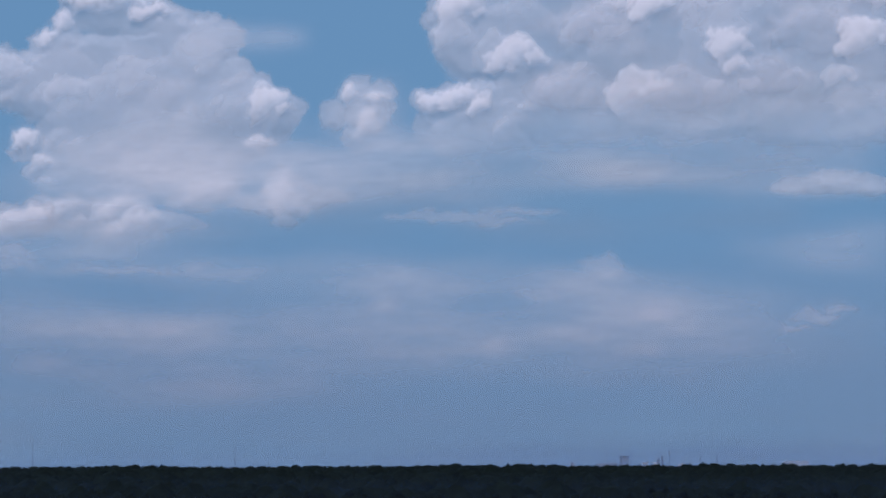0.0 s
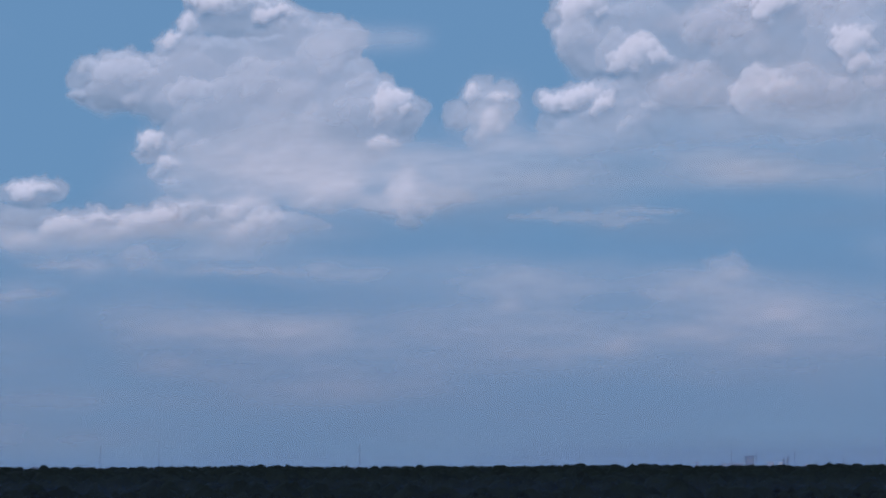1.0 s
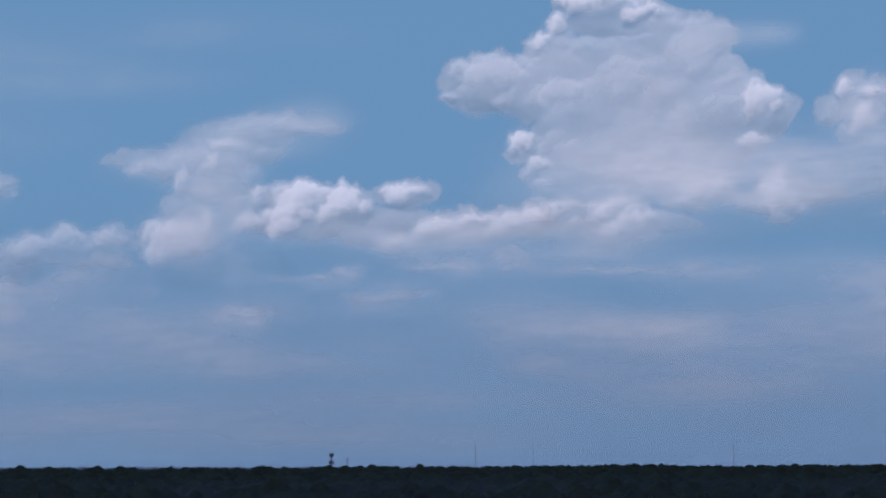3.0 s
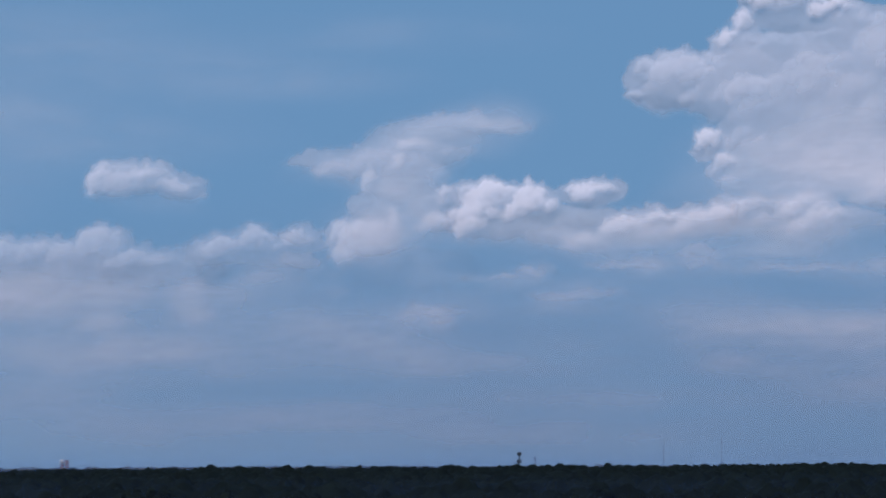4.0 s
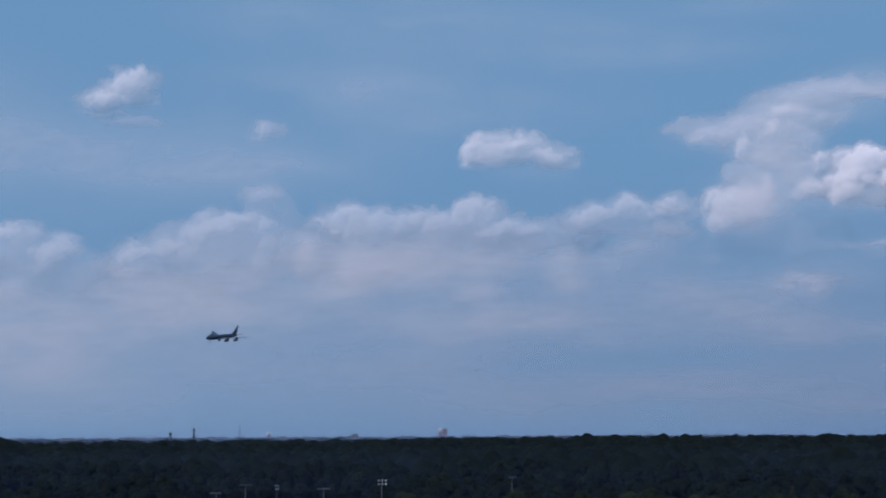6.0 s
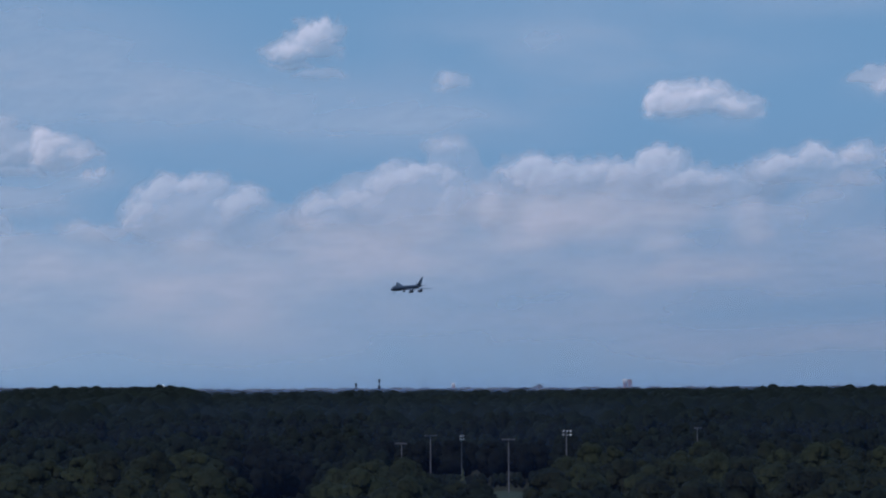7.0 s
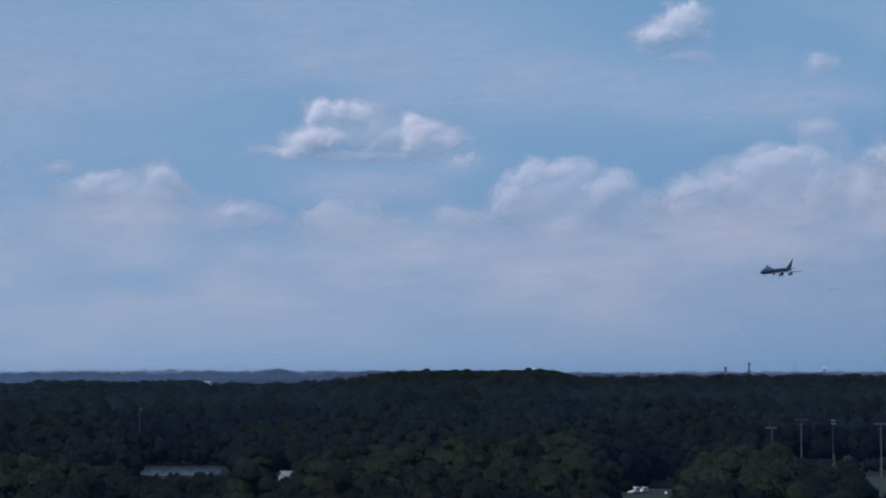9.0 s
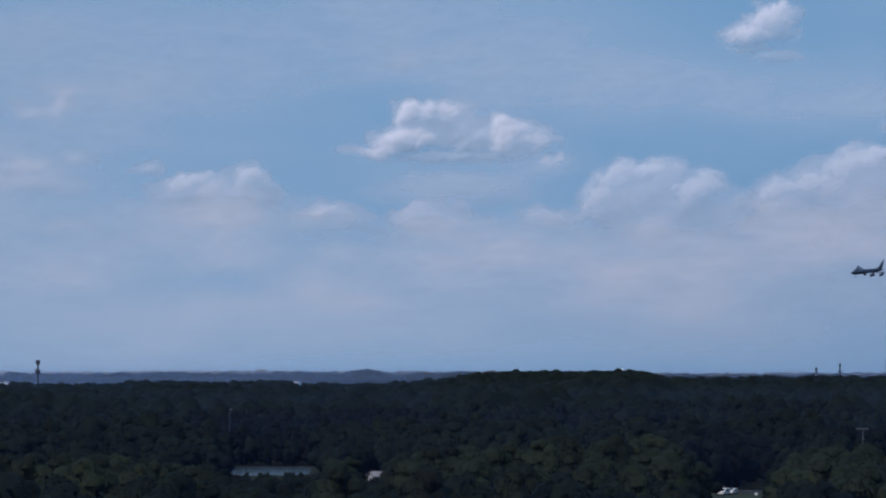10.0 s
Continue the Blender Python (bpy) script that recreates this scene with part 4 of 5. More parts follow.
def scatter(d0, d1, spacing, u0, u1, low, high, avoid, rng):
    spots, d = [], d0
    while d < d1:
        du = spacing / d * LENS
        u = u0 + rng.uniform(0, du)
        while u < u1:
            uu, dd = u + rng.uniform(-0.35, 0.35) * du, d + rng.uniform(-0.35, 0.35) * spacing
            if not any(inside(uu, dd, a, 8) for a in avoid):
                rolling = float(fractal(np.array(uu * dd / LENS / 38), np.array(dd / 38), 91, 2))
                spots.append((uu, dd, low + (high - low) * (0.45 * rng.random() + 0.55 * np.clip(2.2 * rolling - 0.6, 0, 1))))
            u += du
        d += spacing * 0.9
    return spots


WIDE = (-2600, 2750)
FULL = [light_crown(61 + k, 2000, 0.28, 18) for k in range(4)]
LIGHT = [light_crown(71 + k, 800, 0.33, 13) for k in range(4)]
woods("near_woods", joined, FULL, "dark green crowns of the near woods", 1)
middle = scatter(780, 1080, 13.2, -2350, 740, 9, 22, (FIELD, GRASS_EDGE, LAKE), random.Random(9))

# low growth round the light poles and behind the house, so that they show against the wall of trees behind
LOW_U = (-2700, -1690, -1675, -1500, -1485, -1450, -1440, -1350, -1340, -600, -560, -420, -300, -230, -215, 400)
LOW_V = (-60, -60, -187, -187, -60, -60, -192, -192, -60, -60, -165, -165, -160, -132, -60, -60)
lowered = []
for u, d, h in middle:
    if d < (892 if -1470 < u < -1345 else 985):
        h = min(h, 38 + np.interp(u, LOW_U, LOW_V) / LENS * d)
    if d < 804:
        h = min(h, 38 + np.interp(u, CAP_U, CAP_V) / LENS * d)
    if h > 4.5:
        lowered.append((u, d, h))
# shade along the far edges of the clearing, the field and the lake is put into leaf colour
SHADED_EDGES = ((-840, -680, 800, 900), (-610, -270, 985, 1060), (-1720, -1340, 1062, 1300))


def in_shaded_edge(spot):
    return any(u0 < spot[0] < u1 and d0 < spot[1] < d1 for u0, u1, d0, d1 in SHADED_EDGES)


middle = [spot for spot in lowered if not in_shaded_edge(spot)]
shaded_spots = [spot for spot in lowered if in_shaded_edge(spot)]
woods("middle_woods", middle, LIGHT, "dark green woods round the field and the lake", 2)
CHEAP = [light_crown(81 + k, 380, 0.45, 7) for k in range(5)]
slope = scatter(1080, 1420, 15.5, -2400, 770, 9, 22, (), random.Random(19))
shaded_spots += [spot for spot in slope if in_shaded_edge(spot)]
slope = [spot for spot in slope if not in_shaded_edge(spot)]
woods("pine_woods", [(u, d, max(h, 15.0)) for u, d, h in shaded_spots], LIGHT, "crowns coloured dark for shade along the edges of the clearings", 12, SHADED_LEAVES)
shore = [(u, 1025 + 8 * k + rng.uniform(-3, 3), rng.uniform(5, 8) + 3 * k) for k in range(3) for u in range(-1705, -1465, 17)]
woods("shore_bushes", shore, LIGHT, "low dark bushes along the far shore of the lake", 14, SHADED_LEAVES)
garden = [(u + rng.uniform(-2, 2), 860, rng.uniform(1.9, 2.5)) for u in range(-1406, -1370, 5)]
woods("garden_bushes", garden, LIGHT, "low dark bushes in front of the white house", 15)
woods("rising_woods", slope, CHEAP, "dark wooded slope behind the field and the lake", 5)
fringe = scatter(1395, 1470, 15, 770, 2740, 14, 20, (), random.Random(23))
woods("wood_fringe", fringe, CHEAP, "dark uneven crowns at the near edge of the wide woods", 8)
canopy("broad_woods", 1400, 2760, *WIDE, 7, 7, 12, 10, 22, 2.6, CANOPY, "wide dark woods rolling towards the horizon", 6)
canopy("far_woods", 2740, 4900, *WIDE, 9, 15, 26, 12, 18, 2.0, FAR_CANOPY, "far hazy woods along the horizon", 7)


# ---- the aircraft ----
def swept(root_front, root_back, tip_front, tip_back, thick_root, thick_tip):
    """A tapered wing or fin between two chords, with a rounded profile."""
    bm = bmesh.new()
    rf, rb, tf, tb = map(Vector, (root_front, root_back, tip_front, tip_back))
    span = ((tf + tb) - (rf + rb)).normalized()
    chord = (rb - rf).normalized()
    up = span.cross(chord).normalized()
    rings = []
    for f, b, th in ((rf, rb, thick_root), ((rf + tf) / 2, (rb + tb) / 2, (thick_root + thick_tip) / 2), (tf, tb, thick_tip)):
        ring = []
        for x, y in ((0, 0), (0.08, 0.55), (0.35, 1.0), (0.75, 0.5), (1, 0), (0.75, -0.35), (0.35, -0.7), (0.08, -0.45)):
            ring.append(bm.verts.new(f + (b - f) * x + up * th * 0.5 * y))
        rings.append(ring)
    for lo, hi in zip(rings, rings[1:]):
        for i in range(8):
            bm.faces.new((lo[i], lo[(i + 1) % 8], hi[(i + 1) % 8], hi[i]))
    bm.faces.new(rings[0][::-1]), bm.faces.new(rings[-1])
    bmesh.ops.recalc_face_normals(bm, faces=bm.faces)
    for f in bm.faces:
        f.smooth = len(f.verts) == 4
    return bm


def aircraft(m):
    """A four-engined jet, nose towards -x, 41 m long, with its wheels down."""
    jet = empty("jet_aircraft", "grey four-engined jet aircraft descending with its wheels down", "aircraft")
    hull = lathe([(0.05, -20.6), (0.5, -20.2), (1.05, -19.2), (1.5, -17.9), (1.8, -16.2), (1.88, -14), (1.88, 4), (1.8, 8), (1.5, 12), (1.05, 16), (0.6, 19), (0.2, 20.4)], 28, "X")
    part("fuselage", hull, JET_GREY, jet)
    part("cockpit_window", box((1.0, 2.3, 0.5), (-18.2, 0, 0.95), 0.15, Matrix.Rotation(radians(-28), 4, "Y")), GLASS, jet, "dark cockpit glazing")
    for side in (-1, 1):
        part("wing", swept((-7.5, side * 1.4, -0.9), (3.2, side * 1.4, -0.9), (8.6, side * 19.9, 1.3), (11.4, side * 19.9, 1.3), 1.3, 0.35), JET_GREY, jet)
        part("stabiliser", swept((14.2, side * 0.7, 0.7), (18.6, side * 0.7, 0.7), (18.6, side * 6.4, 1.4), (20.6, side * 6.4, 1.4), 0.45, 0.2), JET_GREY, jet)
        for y, x, z in ((8.3, -2.6, -1.9), (14.0, 2.2, -1.2)):
            nacelle = part("engine", lathe([(0.85, x - 2.6), (1.12, x - 2.3), (1.2, x - 1.2), (1.05, x + 0.6), (0.6, x + 1.9), (0.4, x + 2.3)], 18, "X"), DARK_METAL, jet, "dark round engine nacelle")
            nacelle.location = (0, side * y, z)
            pylon = part("pylon", box((2.6, 0.3, 1.3), (x + 0.8, side * y, z + 1.35), 0.08), JET_GREY, jet)
        gear = part("main_gear", rod((1.0, side * 3.4, -1.0), (1.0, side * 3.4, -3.4), 0.16), DARK_METAL, jet)
        for dx in (-0.75, 0.75):
            for dy in (-0.4, 0.4):
                part("wheel", rod((1.0 + dx, side * 3.4 + dy - 0.18, -3.5), (1.0 + dx, side * 3.4 + dy + 0.18, -3.5), 0.6, None, 16), RUBBER, gear)
    part("fin", swept((12.6, 0, 1.3), (18.9, 0, 1.0), (18.6, 0, 8.6), (21.0, 0, 8.6), 0.7, 0.3), FIN_GREY, jet, "pale grey tail fin")
    nose = part("nose_gear", rod((-15.2, 0, -1.6), (-15.2, 0, -3.5), 0.12), DARK_METAL, jet)
    for dy in (-0.25, 0.25):
        part("wheel", rod((-15.2, dy - 0.12, -3.6), (-15.2, dy + 0.12, -3.6), 0.45, None, 14), RUBBER, nose)
    jet.matrix_basis = m
    return jet


place = sky_place(-531, 163.5, 2290)
side_on = Matrix.Rotation(radians(-11), 4, (place - EYE).normalized())
aircraft(Matrix.Translation(place) @ side_on @ Matrix.Rotation(radians(48 + 6.4), 4, "Z") @ Matrix.Rotation(radians(17), 4, "X") @ Matrix.Rotation(radians(2), 4, "Y"))


# ---- sports field lights ----
def light_pole(u, d, height, banks, lamps, label, turn=0.0, wide=4.2, pale=False, steel=GALVANISED):
    pole = empty("light_pole", label, "light pole", "flood lights of the sports field")
    part("mast", rod((0, 0, -0.3), (0, 0, height), 0.2, 0.11, 12), steel, pole)
    for b in range(banks):
        z = height - 0.15 - 1.15 * b
        arm = part("crossarm", box((wide, 0.12, 0.12), (0, -0.2, z), 0.03), GALVANISED, pole)
        for k in range(lamps):
            x = (wide - 0.2) * (k / (lamps - 1) - 0.5)
            head = lathe([(0.08, -0.34), (0.13, -0.24), (0.3, 0.0), (0.34, 0.14)], 14)
            bmesh.ops.transform(head, matrix=Matrix.Translation((x, -0.45, z - 0.1)) @ Matrix.Rotation(radians(115), 4, "X"), verts=head.verts)
            part("floodlight", head, WHITE_PAINT if pale else GALVANISED, arm, "pale bowl floodlight" if pale else "grey bowl floodlight")
    pole.matrix_basis = Matrix.Translation(level_place(u, d)) @ Matrix.Rotation(radians(turn), 4, "Z")
    return pole


POLE = "tall grey steel pole with a crossarm of floodlights"
light_pole(-352, 908, 18.2, 1, 6, POLE)
light_pole(-250, 840, 22.2, 2, 3, "tall grey steel pole with two banks of pale floodlights", 160, 2.6, True)
light_pole(-490, 955, 18.6, 1, 6, POLE, 20)
light_pole(-435, 965, 18.2, 2, 2, "tall dark pole with pale floodlights", 30, 1.2, True, DARK_STEEL)
light_pole(-1653, 1056, 21.2, 1, 2, "lone dark pole on the far shore of the lake", 80, 1.4, False, DARK_STEEL)
light_pole(-541, 940, 16.2, 1, 6, POLE, -20)
light_pole(-20, 860, 22.6, 1, 3, "grey pole with one bank of floodlights above the trees", 40, 2.8)


# ---- vehicles and houses in the clearings ----
def vehicle(u, d, turn, high, label):
    """A white van or pickup: shaped body, glass, wheels."""
    car = empty("vehicle", label, "vehicle", "white vehicles beside the field")
    bm = bmesh.new()
    side = [(-2.4, 0.45), (-2.4, 1.05), (-1.5, 1.2), (-0.8, high), (2.2, high), (2.4, high - 0.3), (2.4, 0.45)]
    left, right = [[bm.verts.new((x, y * 0.95, z)) for x, z in side] for y in (-1, 1)]
    bm.faces.new(left), bm.faces.new(right[::-1])
    for i in range(len(side)):
        j = (i + 1) % len(side)
        bm.faces.new((left[i], right[i], right[j], left[j]))
    bmesh.ops.recalc_face_normals(bm, faces=bm.faces)
    bmesh.ops.bevel(bm, geom=bm.edges[:], offset=0.09, segments=2, affect="EDGES", profile=0.5)
    part("body", bm, WHITE_PAINT, car)
    part("windscreen", box((0.06, 1.5, 0.75), (-1.2, 0, (high + 1.2) / 2 + 0.04), 0.02, Matrix.Rotation(radians(42), 4, "Y")), GLASS, car)
    for y in (-0.96, 0.96):
        part("side_window", box((2.2, 0.03, 0.5), (0.4, y, high - 0.5), 0.01), GLASS, car)
        for x in (-1.55, 1.5):
            part("wheel", rod((x, y - 0.1, 0.36), (x, y + 0.1, 0.36), 0.36, None, 16), RUBBER, car)
    car.matrix_basis = Matrix.Translation(level_place(u, d, 0.07)) @ Matrix.Rotation(radians(turn), 4, "Z")
    return car


vehicle(-783, 790, 75, 2.0, "white van parked on the grass by the trees")
vehicle(-769, 796, 80, 1.7, "white car parked on the mown grass")


def sign_board(u, d, label):
    """A small panel on two short posts."""
    board = empty("sign_board", label, "sign")
    part("panel", box((0.75, 0.05, 0.6), (0, 0, 0.6), 0.01), WHITE_PAINT, board)
    for x in (-0.3, 0.3):
        part("post", box((0.06, 0.06, 0.9), (x, 0.06, 0.4), 0.01), GALVANISED, board)
    board.matrix_basis = Matrix.Translation(level_place(u, d, 0.06)) @ Matrix.Rotation(radians(8), 4, "Z")
    return board


sign_board(-727, 786, "small white sign standing in the mown grass")


def fence(u, d, turn, bays, label):
    """A low rail fence: posts and two rails to each bay."""
    rails = empty("fence", label, "fence")
    for k in range(bays + 1):
        part("post", box((0.12, 0.12, 1.15), (k * 1.8, 0, 0.55), 0.02), GALVANISED, rails)
        if k < bays:
            for z in (0.5, 0.95):
                part("rail", box((1.8, 0.05, 0.14), (k * 1.8 + 0.9, -0.08, z), 0.01), GALVANISED, rails)
    rails.matrix_basis = Matrix.Translation(level_place(u, d, 0.05)) @ Matrix.Rotation(radians(turn), 4, "Z")
    return rails


fence(-768, 799, 4, 6, "low grey rail fence along the edge of the clearing")


def house(u, d, turn, size, label):
    """A small gabled house with walls, roof, windows and a door."""
    home = empty("house", label, "house", "houses among the trees")
    x, y, h = size
    part("wall", box((x, y, h), (0, 0, h / 2)), SHADED_BOARDS, home, "white painted boards")
    for s in (-1, 1):
        m = Matrix.Rotation(radians(32) * s, 4, "X")
        w = y / 2 / math.cos(radians(32)) + 0.5
        part("roof", box((x + 0.8, w, 0.18), (0, -s * (y / 4 + 0.12), h + y / 4 * math.tan(radians(32)) + 0.05), 0.02, m), SHINGLE, home)
        gable = bmesh.new()
        a = [gable.verts.new(p) for p in ((s * (x / 2 - 0.02), -y / 2, h), (s * (x / 2 - 0.02), y / 2, h), (s * (x / 2 - 0.02), 0, h + y / 2 * math.tan(radians(32))))]
        b = [gable.verts.new(v.co - Vector((s * 0.2, 0, 0))) for v in a]
        gable.faces.new(a), gable.faces.new(b[::-1])
        for i in range(3):
            gable.faces.new((a[i], b[i], b[(i + 1) % 3], a[(i + 1) % 3]))
        bmesh.ops.recalc_face_normals(gable, faces=gable.faces)
        part("gable", gable, SHADED_BOARDS, home)
    for k in (-1, 0, 1):
        win = part("window", box((1.1, 0.12, 1.3), (k * x * 0.3, -y / 2 - 0.02, h * 0.55), 0.02), SHADED_BOARDS, home)
        part("pane", box((0.9, 0.04, 1.1), (k * x * 0.3, -y / 2 - 0.09, h * 0.55)), GLASS, win)
    home.matrix_basis = Matrix.Translation(level_place(u, d)) @ Matrix.Rotation(radians(turn), 4, "Z")
    return home


house(-1391, 872, 40, (5.5, 4.5, 2.2), "white boarded house glimpsed between dark trees")
vehicle(-1380, 846, 20, 1.6, "white car standing by a house among trees")


# ---- the skyline ----
def on_land(u, d, sink=1.0):
    return Matrix.Translation(level_place(u, d, ground_at(u, d) - sink))


def height_for(u, v, d):
    """How tall a thing on the land must be to reach v sky units."""
    return EYE.z + v / LENS * d - ground_at(u, d) + 1.0


def monopole(u, v, d, label, heads=2, wide=2.4):
    top = height_for(u, v, d)
    tower = empty("antenna_tower", label, "antenna tower", "antenna towers of the skyline")
    part("mast", rod((0, 0, 0), (0, 0, top), 1.1, 0.7, 12), DARK_STEEL, tower)
    for k in range(heads):
        z = top - 2.0 - 9.0 * k
        for i in range(9):
            a = 2 * math.pi * i / 9
            r = wide * (1.0 if k % 2 == 0 else 1.25)
            part("antenna", box((0.9, 0.45, 4.0), (r * math.cos(a), r * math.sin(a), z), 0.05, Matrix.Rotation(a, 4, "Z")), DARK_STEEL, tower)
        part("platform", lathe([(wide * 1.1, z - 2.3), (wide * 1.25, z - 2.1), (wide * 1.25, z - 1.8), (wide * 1.1, z - 1.7)], 16), DARK_STEEL, tower)
    tower.matrix_basis = on_land(u, d)


def lattice_mast(u, v, d, base, tip, label):
    top = height_for(u, v, d)
    mast = empty("lattice_mast", label, "mast", "masts of the skyline")
    corners = [(math.cos(a), math.sin(a)) for a in (0.5, 2.6, 4.7)]
    for x, y in corners:
        part("leg", rod((x * base, y * base, 0), (x * tip, y * tip, top), 0.16, 0.12, 6), DARK_STEEL, mast)
    steps = max(6, int(top / 5))
    brace = bmesh.new()
    for k in range(steps):
        z0, z1 = top * k / steps, top * (k + 1) / steps
        r0, r1 = base + (tip - base) * k / steps, base + (tip - base) * (k + 1) / steps
        for i in range(3):
            (x0, y0), (x1, y1) = corners[i], corners[(i + 1) % 3]
            rod((x0 * r0, y0 * r0, z0), (x1 * r1, y1 * r1, z1), 0.08, None, 4, brace)
    part("bracing", brace, DARK_STEEL, mast)
    mast.matrix_basis = on_land(u, d)


def tank_tower(u, v, d, radius, label, block):
    """A white domed water tank on a red stem, with a block beside it."""
    top = height_for(u, v, d)
    tower = empty("water_tower", label, "water tower", "water towers of the skyline")
    part("stem", rod((0, 0, 0), (0, 0, top - radius), radius * 0.75, radius * 0.7, 16), RED_PAINT, tower)
    part("tank", lathe([(radius * 0.7, top - radius * 1.6), (radius, top - radius), (radius * 0.92, top - radius * 0.5), (radius * 0.6, top - radius * 0.12), (0.2, top)], 24), WHITE_PAINT, tower, "white domed tank")
    if block:
        part("stair_block", box((radius * 1.3, radius * 1.3, top * 0.96), (radius * 1.6, 0, top * 0.48), 0.1), RED_PAINT, tower)
        part("aerial", rod((radius * 2.4, 0, 0), (radius * 2.4, 0, top + 3), 0.25, 0.15, 6), DARK_STEEL, tower)
    tower.matrix_basis = on_land(u, d)


monopole(656, 10, 3300, "dark antenna tower with two rings of panels", 2, 2.2)
monopole(-580, 2, 3800, "slim dark antenna tower over the woods", 2, 1.2)
monopole(-621, -5, 3900, "short dark antenna tower over the woods", 1, 1.4)
monopole(-1988, 10, 2700, "dark antenna tower with a platform above the woods", 2, 1.7)
monopole(684, 1, 4300, "small far antenna tower with one ring", 1, 1.2)
lattice_mast(-500, 7, 4500, 3.4, 1.4, "faint grey lattice mast")
lattice_mast(910, 24, 4300, 0.9, 0.8, "thin tall lattice mast")
lattice_mast(1012, 34, 4850, 0.45, 0.4, "very thin tall lattice mast")
lattice_mast(1364, 24, 4300, 1.2, 0.8, "thin dark lattice mast")
tank_tower(-146, 1, 4300, 4.6, "white domed water tank with a red stair block", True)
tank_tower(-449, -5, 4450, 3.4, "small white domed water tank on the horizon", False)
tank_tower(-962, -6.5, 2900, 3.4, "white tank top showing over a wooded hill", False)

# grey spoil heap on the horizon
heap = lathe([(26, 0), (24, 7), (18, 14), (11, 18.5), (4, 20.5), (0.5, 21)], 28)
for v in heap.verts:
    v.co *= 1 + 0.08 * noise.noise(v.co * 0.11)
heap = tagged(part("spoil_heap", heap, FAR_CANOPY), "low rounded grey-green heap on the horizon", "hill")
heap.matrix_basis = on_land(-297, 4600) @ Matrix.Diagonal((0.5, 0.5, (height_for(-297, -8, 4600)) / 21, 1))


# ---- the works on the horizon ----
def chimney(u, v, d, radius, label, mat=CONCRETE):
    top = height_for(u, v, d)
    stack = empty("chimney", label, "chimney", "chimneys of the works")
    part("shaft", rod((0, 0, 0), (0, 0, top), radius * 1.3, radius, 14), mat, stack)
    part("rim", lathe([(radius * 0.9, top - 0.8), (radius * 1.25, top - 0.6), (radius * 1.25, top + 0.2), (radius * 0.9, top + 0.3)], 14), DARK_STEEL, stack)
    part("ladder_cage", box((0.3, 0.3, top * 0.9), (0, -radius * 1.3, top * 0.5), 0.05), DARK_STEEL, stack)
    stack.matrix_basis = on_land(u, d)


def works_block(u, v, d, wide, deep, label, cap=0.0, mat=CONCRETE):
    top = height_for(u, v, d)
    block = empty("works_building", label, "building", "buildings of the works")
    part("wall", box((wide, deep, top), (0, 0, top / 2), 0.15), mat, block)
    part("roof", box((wide + 2 * cap + 0.6, deep + 0.6, 1.6 if cap else 0.5), (0, 0, top + 0.2), 0.1), DARK_STEEL if cap else mat, block)
    for k in range(max(2, int(wide / 5))):
        part("window", box((1.8, 0.2, 1.4), (-wide / 2 + (k + 0.5) * wide / max(2, int(wide / 5)), -deep / 2 - 0.05, top - 2.4), 0.03), GLASS, block)
    block.matrix_basis = on_land(u, d)


def silo(u, v, d, radius, label):
    top = height_for(u, v, d)
    tank = empty("storage_tank", label, "storage tank", "tanks of the works")
    part("shell", lathe([(radius, 0), (radius, top - 1.2), (radius * 0.96, top - 1.0)], 24), WHITE_PAINT, tank)
    part("roof", lathe([(radius * 1.02, top - 1.1), (radius * 0.6, top - 0.4), (0.3, top)], 24), WHITE_PAINT, tank)
    tank.matrix_basis = on_land(u, d)


chimney(2019, 12, 4400, 0.50, "slim pale chimney with a dark rim")
chimney(2062, 12, 4450, 0.61, "tall dark chimney beside a works block", DARK_STEEL)
chimney(2129, 12, 4400, 0.61, "tall dark steel chimney", DARK_STEEL)
chimney(2184, 4, 4400, 0.61, "short dark steel chimney", DARK_STEEL)
chimney(2213, 4, 4400, 0.72, "short stout dark chimney", DARK_STEEL)
chimney(2155, 1, 4500, 0.39, "thin grey vent stack")
works_block(2050, 3, 4420, 12, 10, "pale works tower with an overhanging dark top", 2.0)
works_block(2020, -9, 4500, 34, 12, "long low pale works building")
works_block(1958, -7, 4500, 5, 6, "small grey works block")
works_block(2110, -1, 4480, 3, 4, "narrow grey process tower", 0, DARK_STEEL)
works_block(2117, 3, 4500, 2.4, 3, "thin grey process tower", 0, DARK_STEEL)
silo(2087, -6, 4400, 6, "white domed storage tank")
silo(2104, -7, 4450, 4, "small white storage tank")
silo(2152, -10, 4480, 6, "pale squat storage tank")
works_block(2350, -6, 4450, 40, 14, "long low white-roofed hall on the horizon", 0, WHITE_PAINT)
works_block(-1537, -29, 3000, 9, 8, "small white building between far trees", 0, WHITE_PAINT)
works_block(-2040, -29, 3100, 26, 10, "long white shed between far woods", 0, WHITE_PAINT)


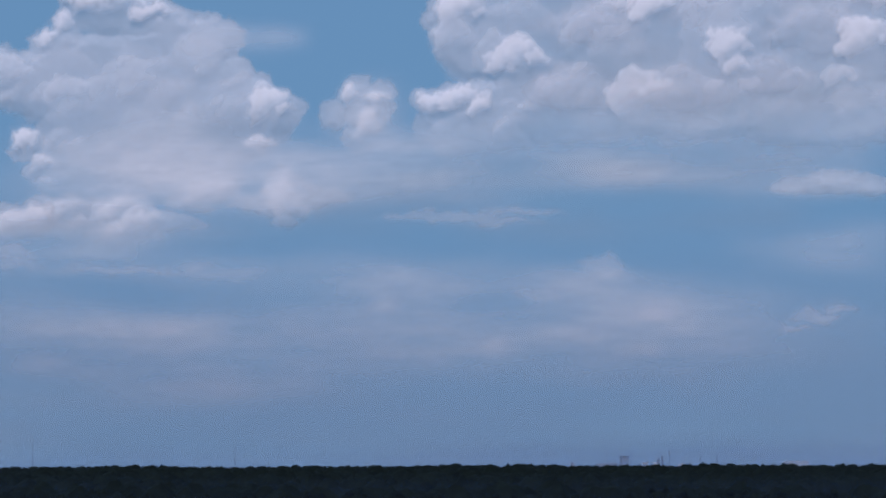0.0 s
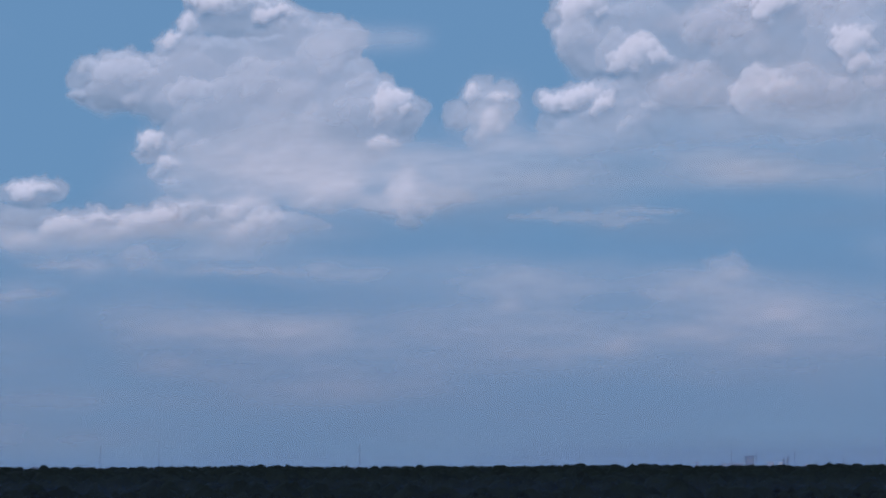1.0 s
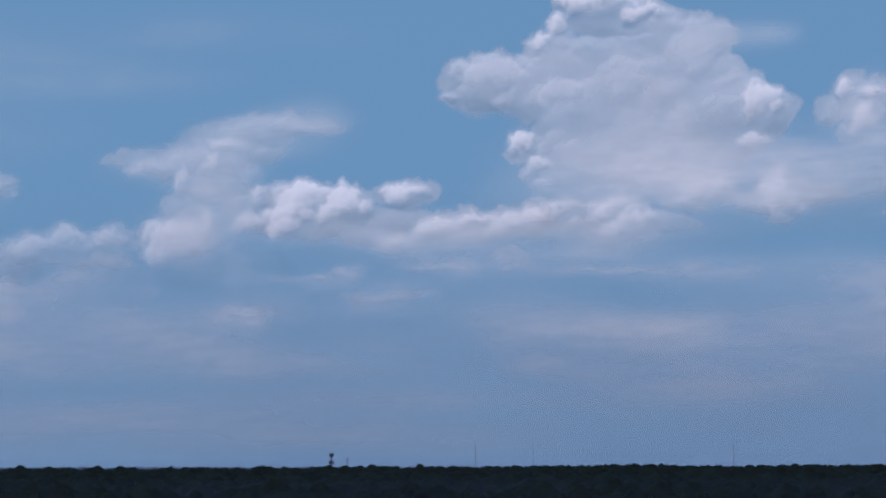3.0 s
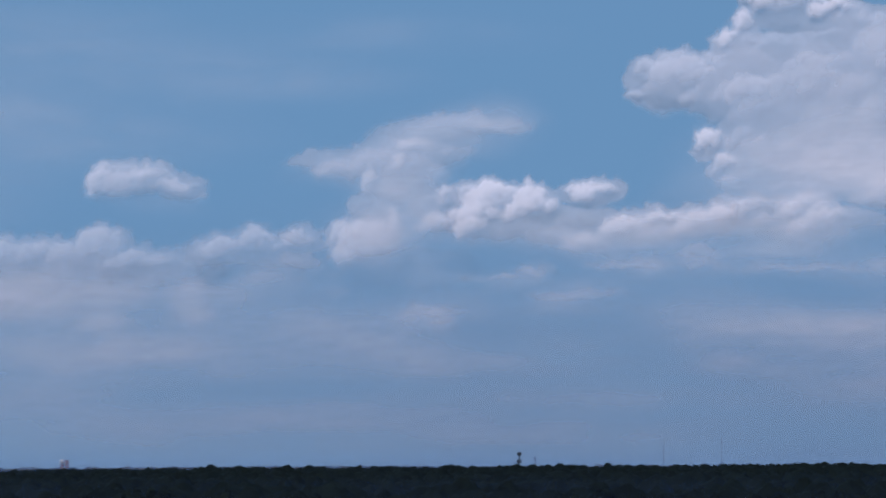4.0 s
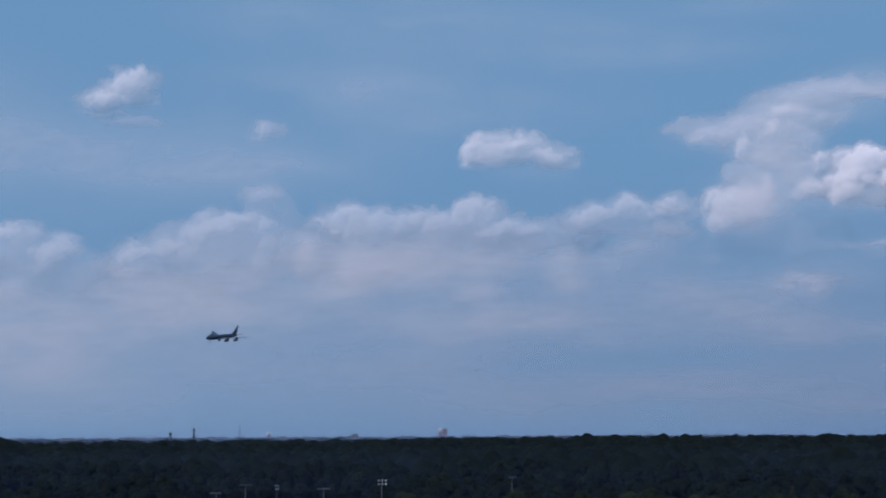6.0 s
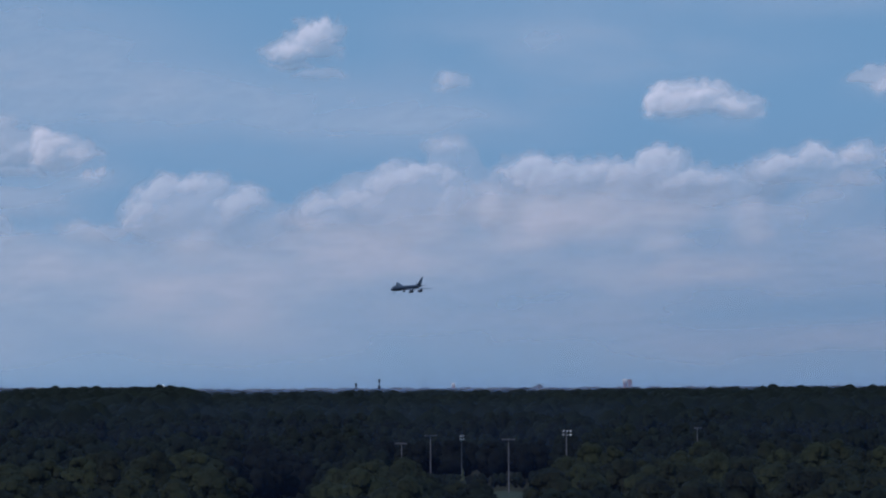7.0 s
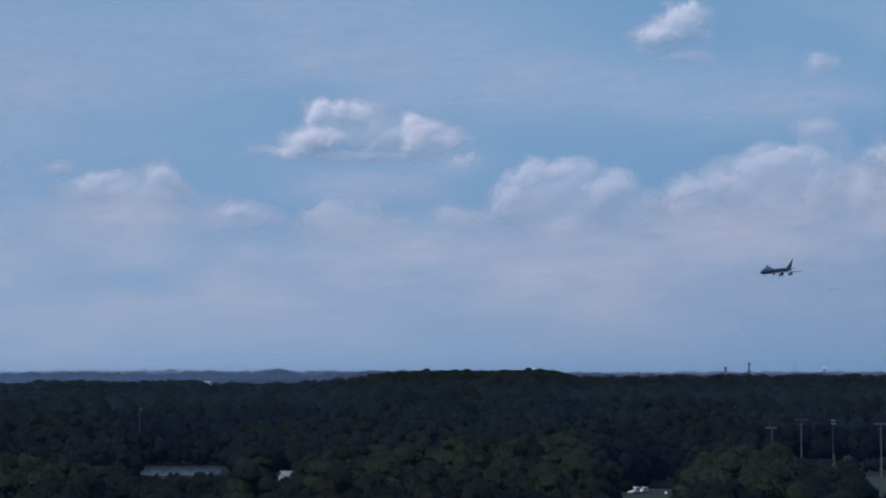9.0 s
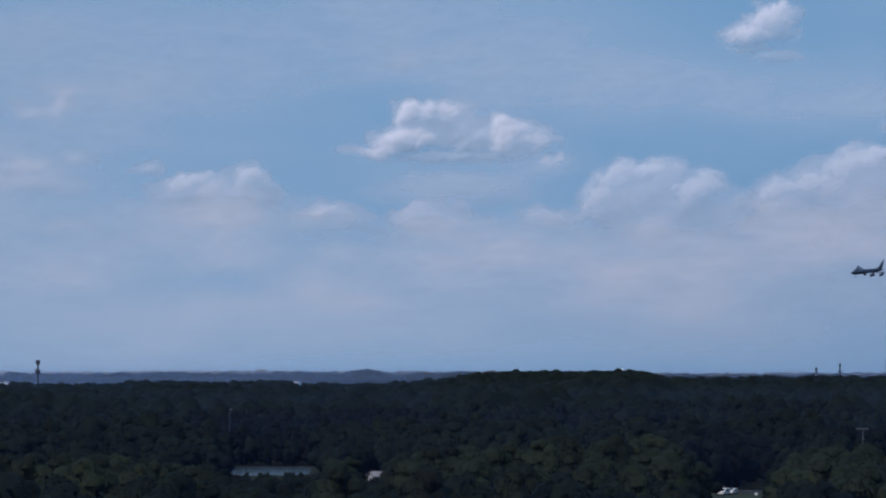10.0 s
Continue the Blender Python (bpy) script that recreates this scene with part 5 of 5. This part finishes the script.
# ---- haze and lifted dark as upright tinted sheets ----
def haze_veil(dist, low, full, gone, thickness, label, mat=BLUE_HAZE, side=None, left=0.0):
    """An upright tinted sheet at one distance that stands in for haze over the far woods."""
    us, vs = np.arange(-2700.0, 2850.0, 30.0), np.linspace(low, gone, 14)
    U, V = np.meshgrid(us, vs)
    R = dist + 30 * (fractal(U / 400, V / 40, 5, 2) - 0.5)
    A, E = np.radians(U / UNIT), np.radians(V / UNIT)
    P = np.stack([R * np.sin(A), R * np.cos(A), EYE.z + R * np.tan(E)], -1).reshape(-1, 3)
    nj, ni = U.shape
    idx = np.arange(nj * ni).reshape(nj, ni)
    q = np.stack([idx[:-1, :-1], idx[:-1, 1:], idx[1:, 1:], idx[1:, :-1]], -1).reshape(-1, 4)
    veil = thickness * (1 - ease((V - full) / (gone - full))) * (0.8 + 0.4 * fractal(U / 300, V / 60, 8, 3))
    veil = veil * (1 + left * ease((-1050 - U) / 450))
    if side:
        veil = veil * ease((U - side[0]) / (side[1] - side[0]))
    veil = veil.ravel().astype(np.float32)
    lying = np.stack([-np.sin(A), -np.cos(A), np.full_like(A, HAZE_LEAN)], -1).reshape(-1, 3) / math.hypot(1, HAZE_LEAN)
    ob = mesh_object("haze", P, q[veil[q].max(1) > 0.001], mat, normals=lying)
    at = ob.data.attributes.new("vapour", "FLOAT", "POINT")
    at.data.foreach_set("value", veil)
    return tagged(ob, label, "haze", kind="stuff")


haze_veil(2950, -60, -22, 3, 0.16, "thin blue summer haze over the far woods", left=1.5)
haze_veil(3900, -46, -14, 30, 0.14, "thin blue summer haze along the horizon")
# blue sheets before the woods: distance haze and lifted shadows put into a tint
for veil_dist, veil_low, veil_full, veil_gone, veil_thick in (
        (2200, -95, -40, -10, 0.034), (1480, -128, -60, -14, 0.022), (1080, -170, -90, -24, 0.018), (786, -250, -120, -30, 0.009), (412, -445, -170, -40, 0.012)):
    haze_veil(veil_dist, veil_low, veil_full, veil_gone, veil_thick, "faint blue veil that lifts the dark of the woods", SHADE_LIFT)
# added dark-tinted sheet, dims the low sky more towards the right
haze_veil(4120, -30, 90, 520, 0.40, "blue-grey sheet added to darken the low sky", SKY_DIMMER, (-2000, 900))
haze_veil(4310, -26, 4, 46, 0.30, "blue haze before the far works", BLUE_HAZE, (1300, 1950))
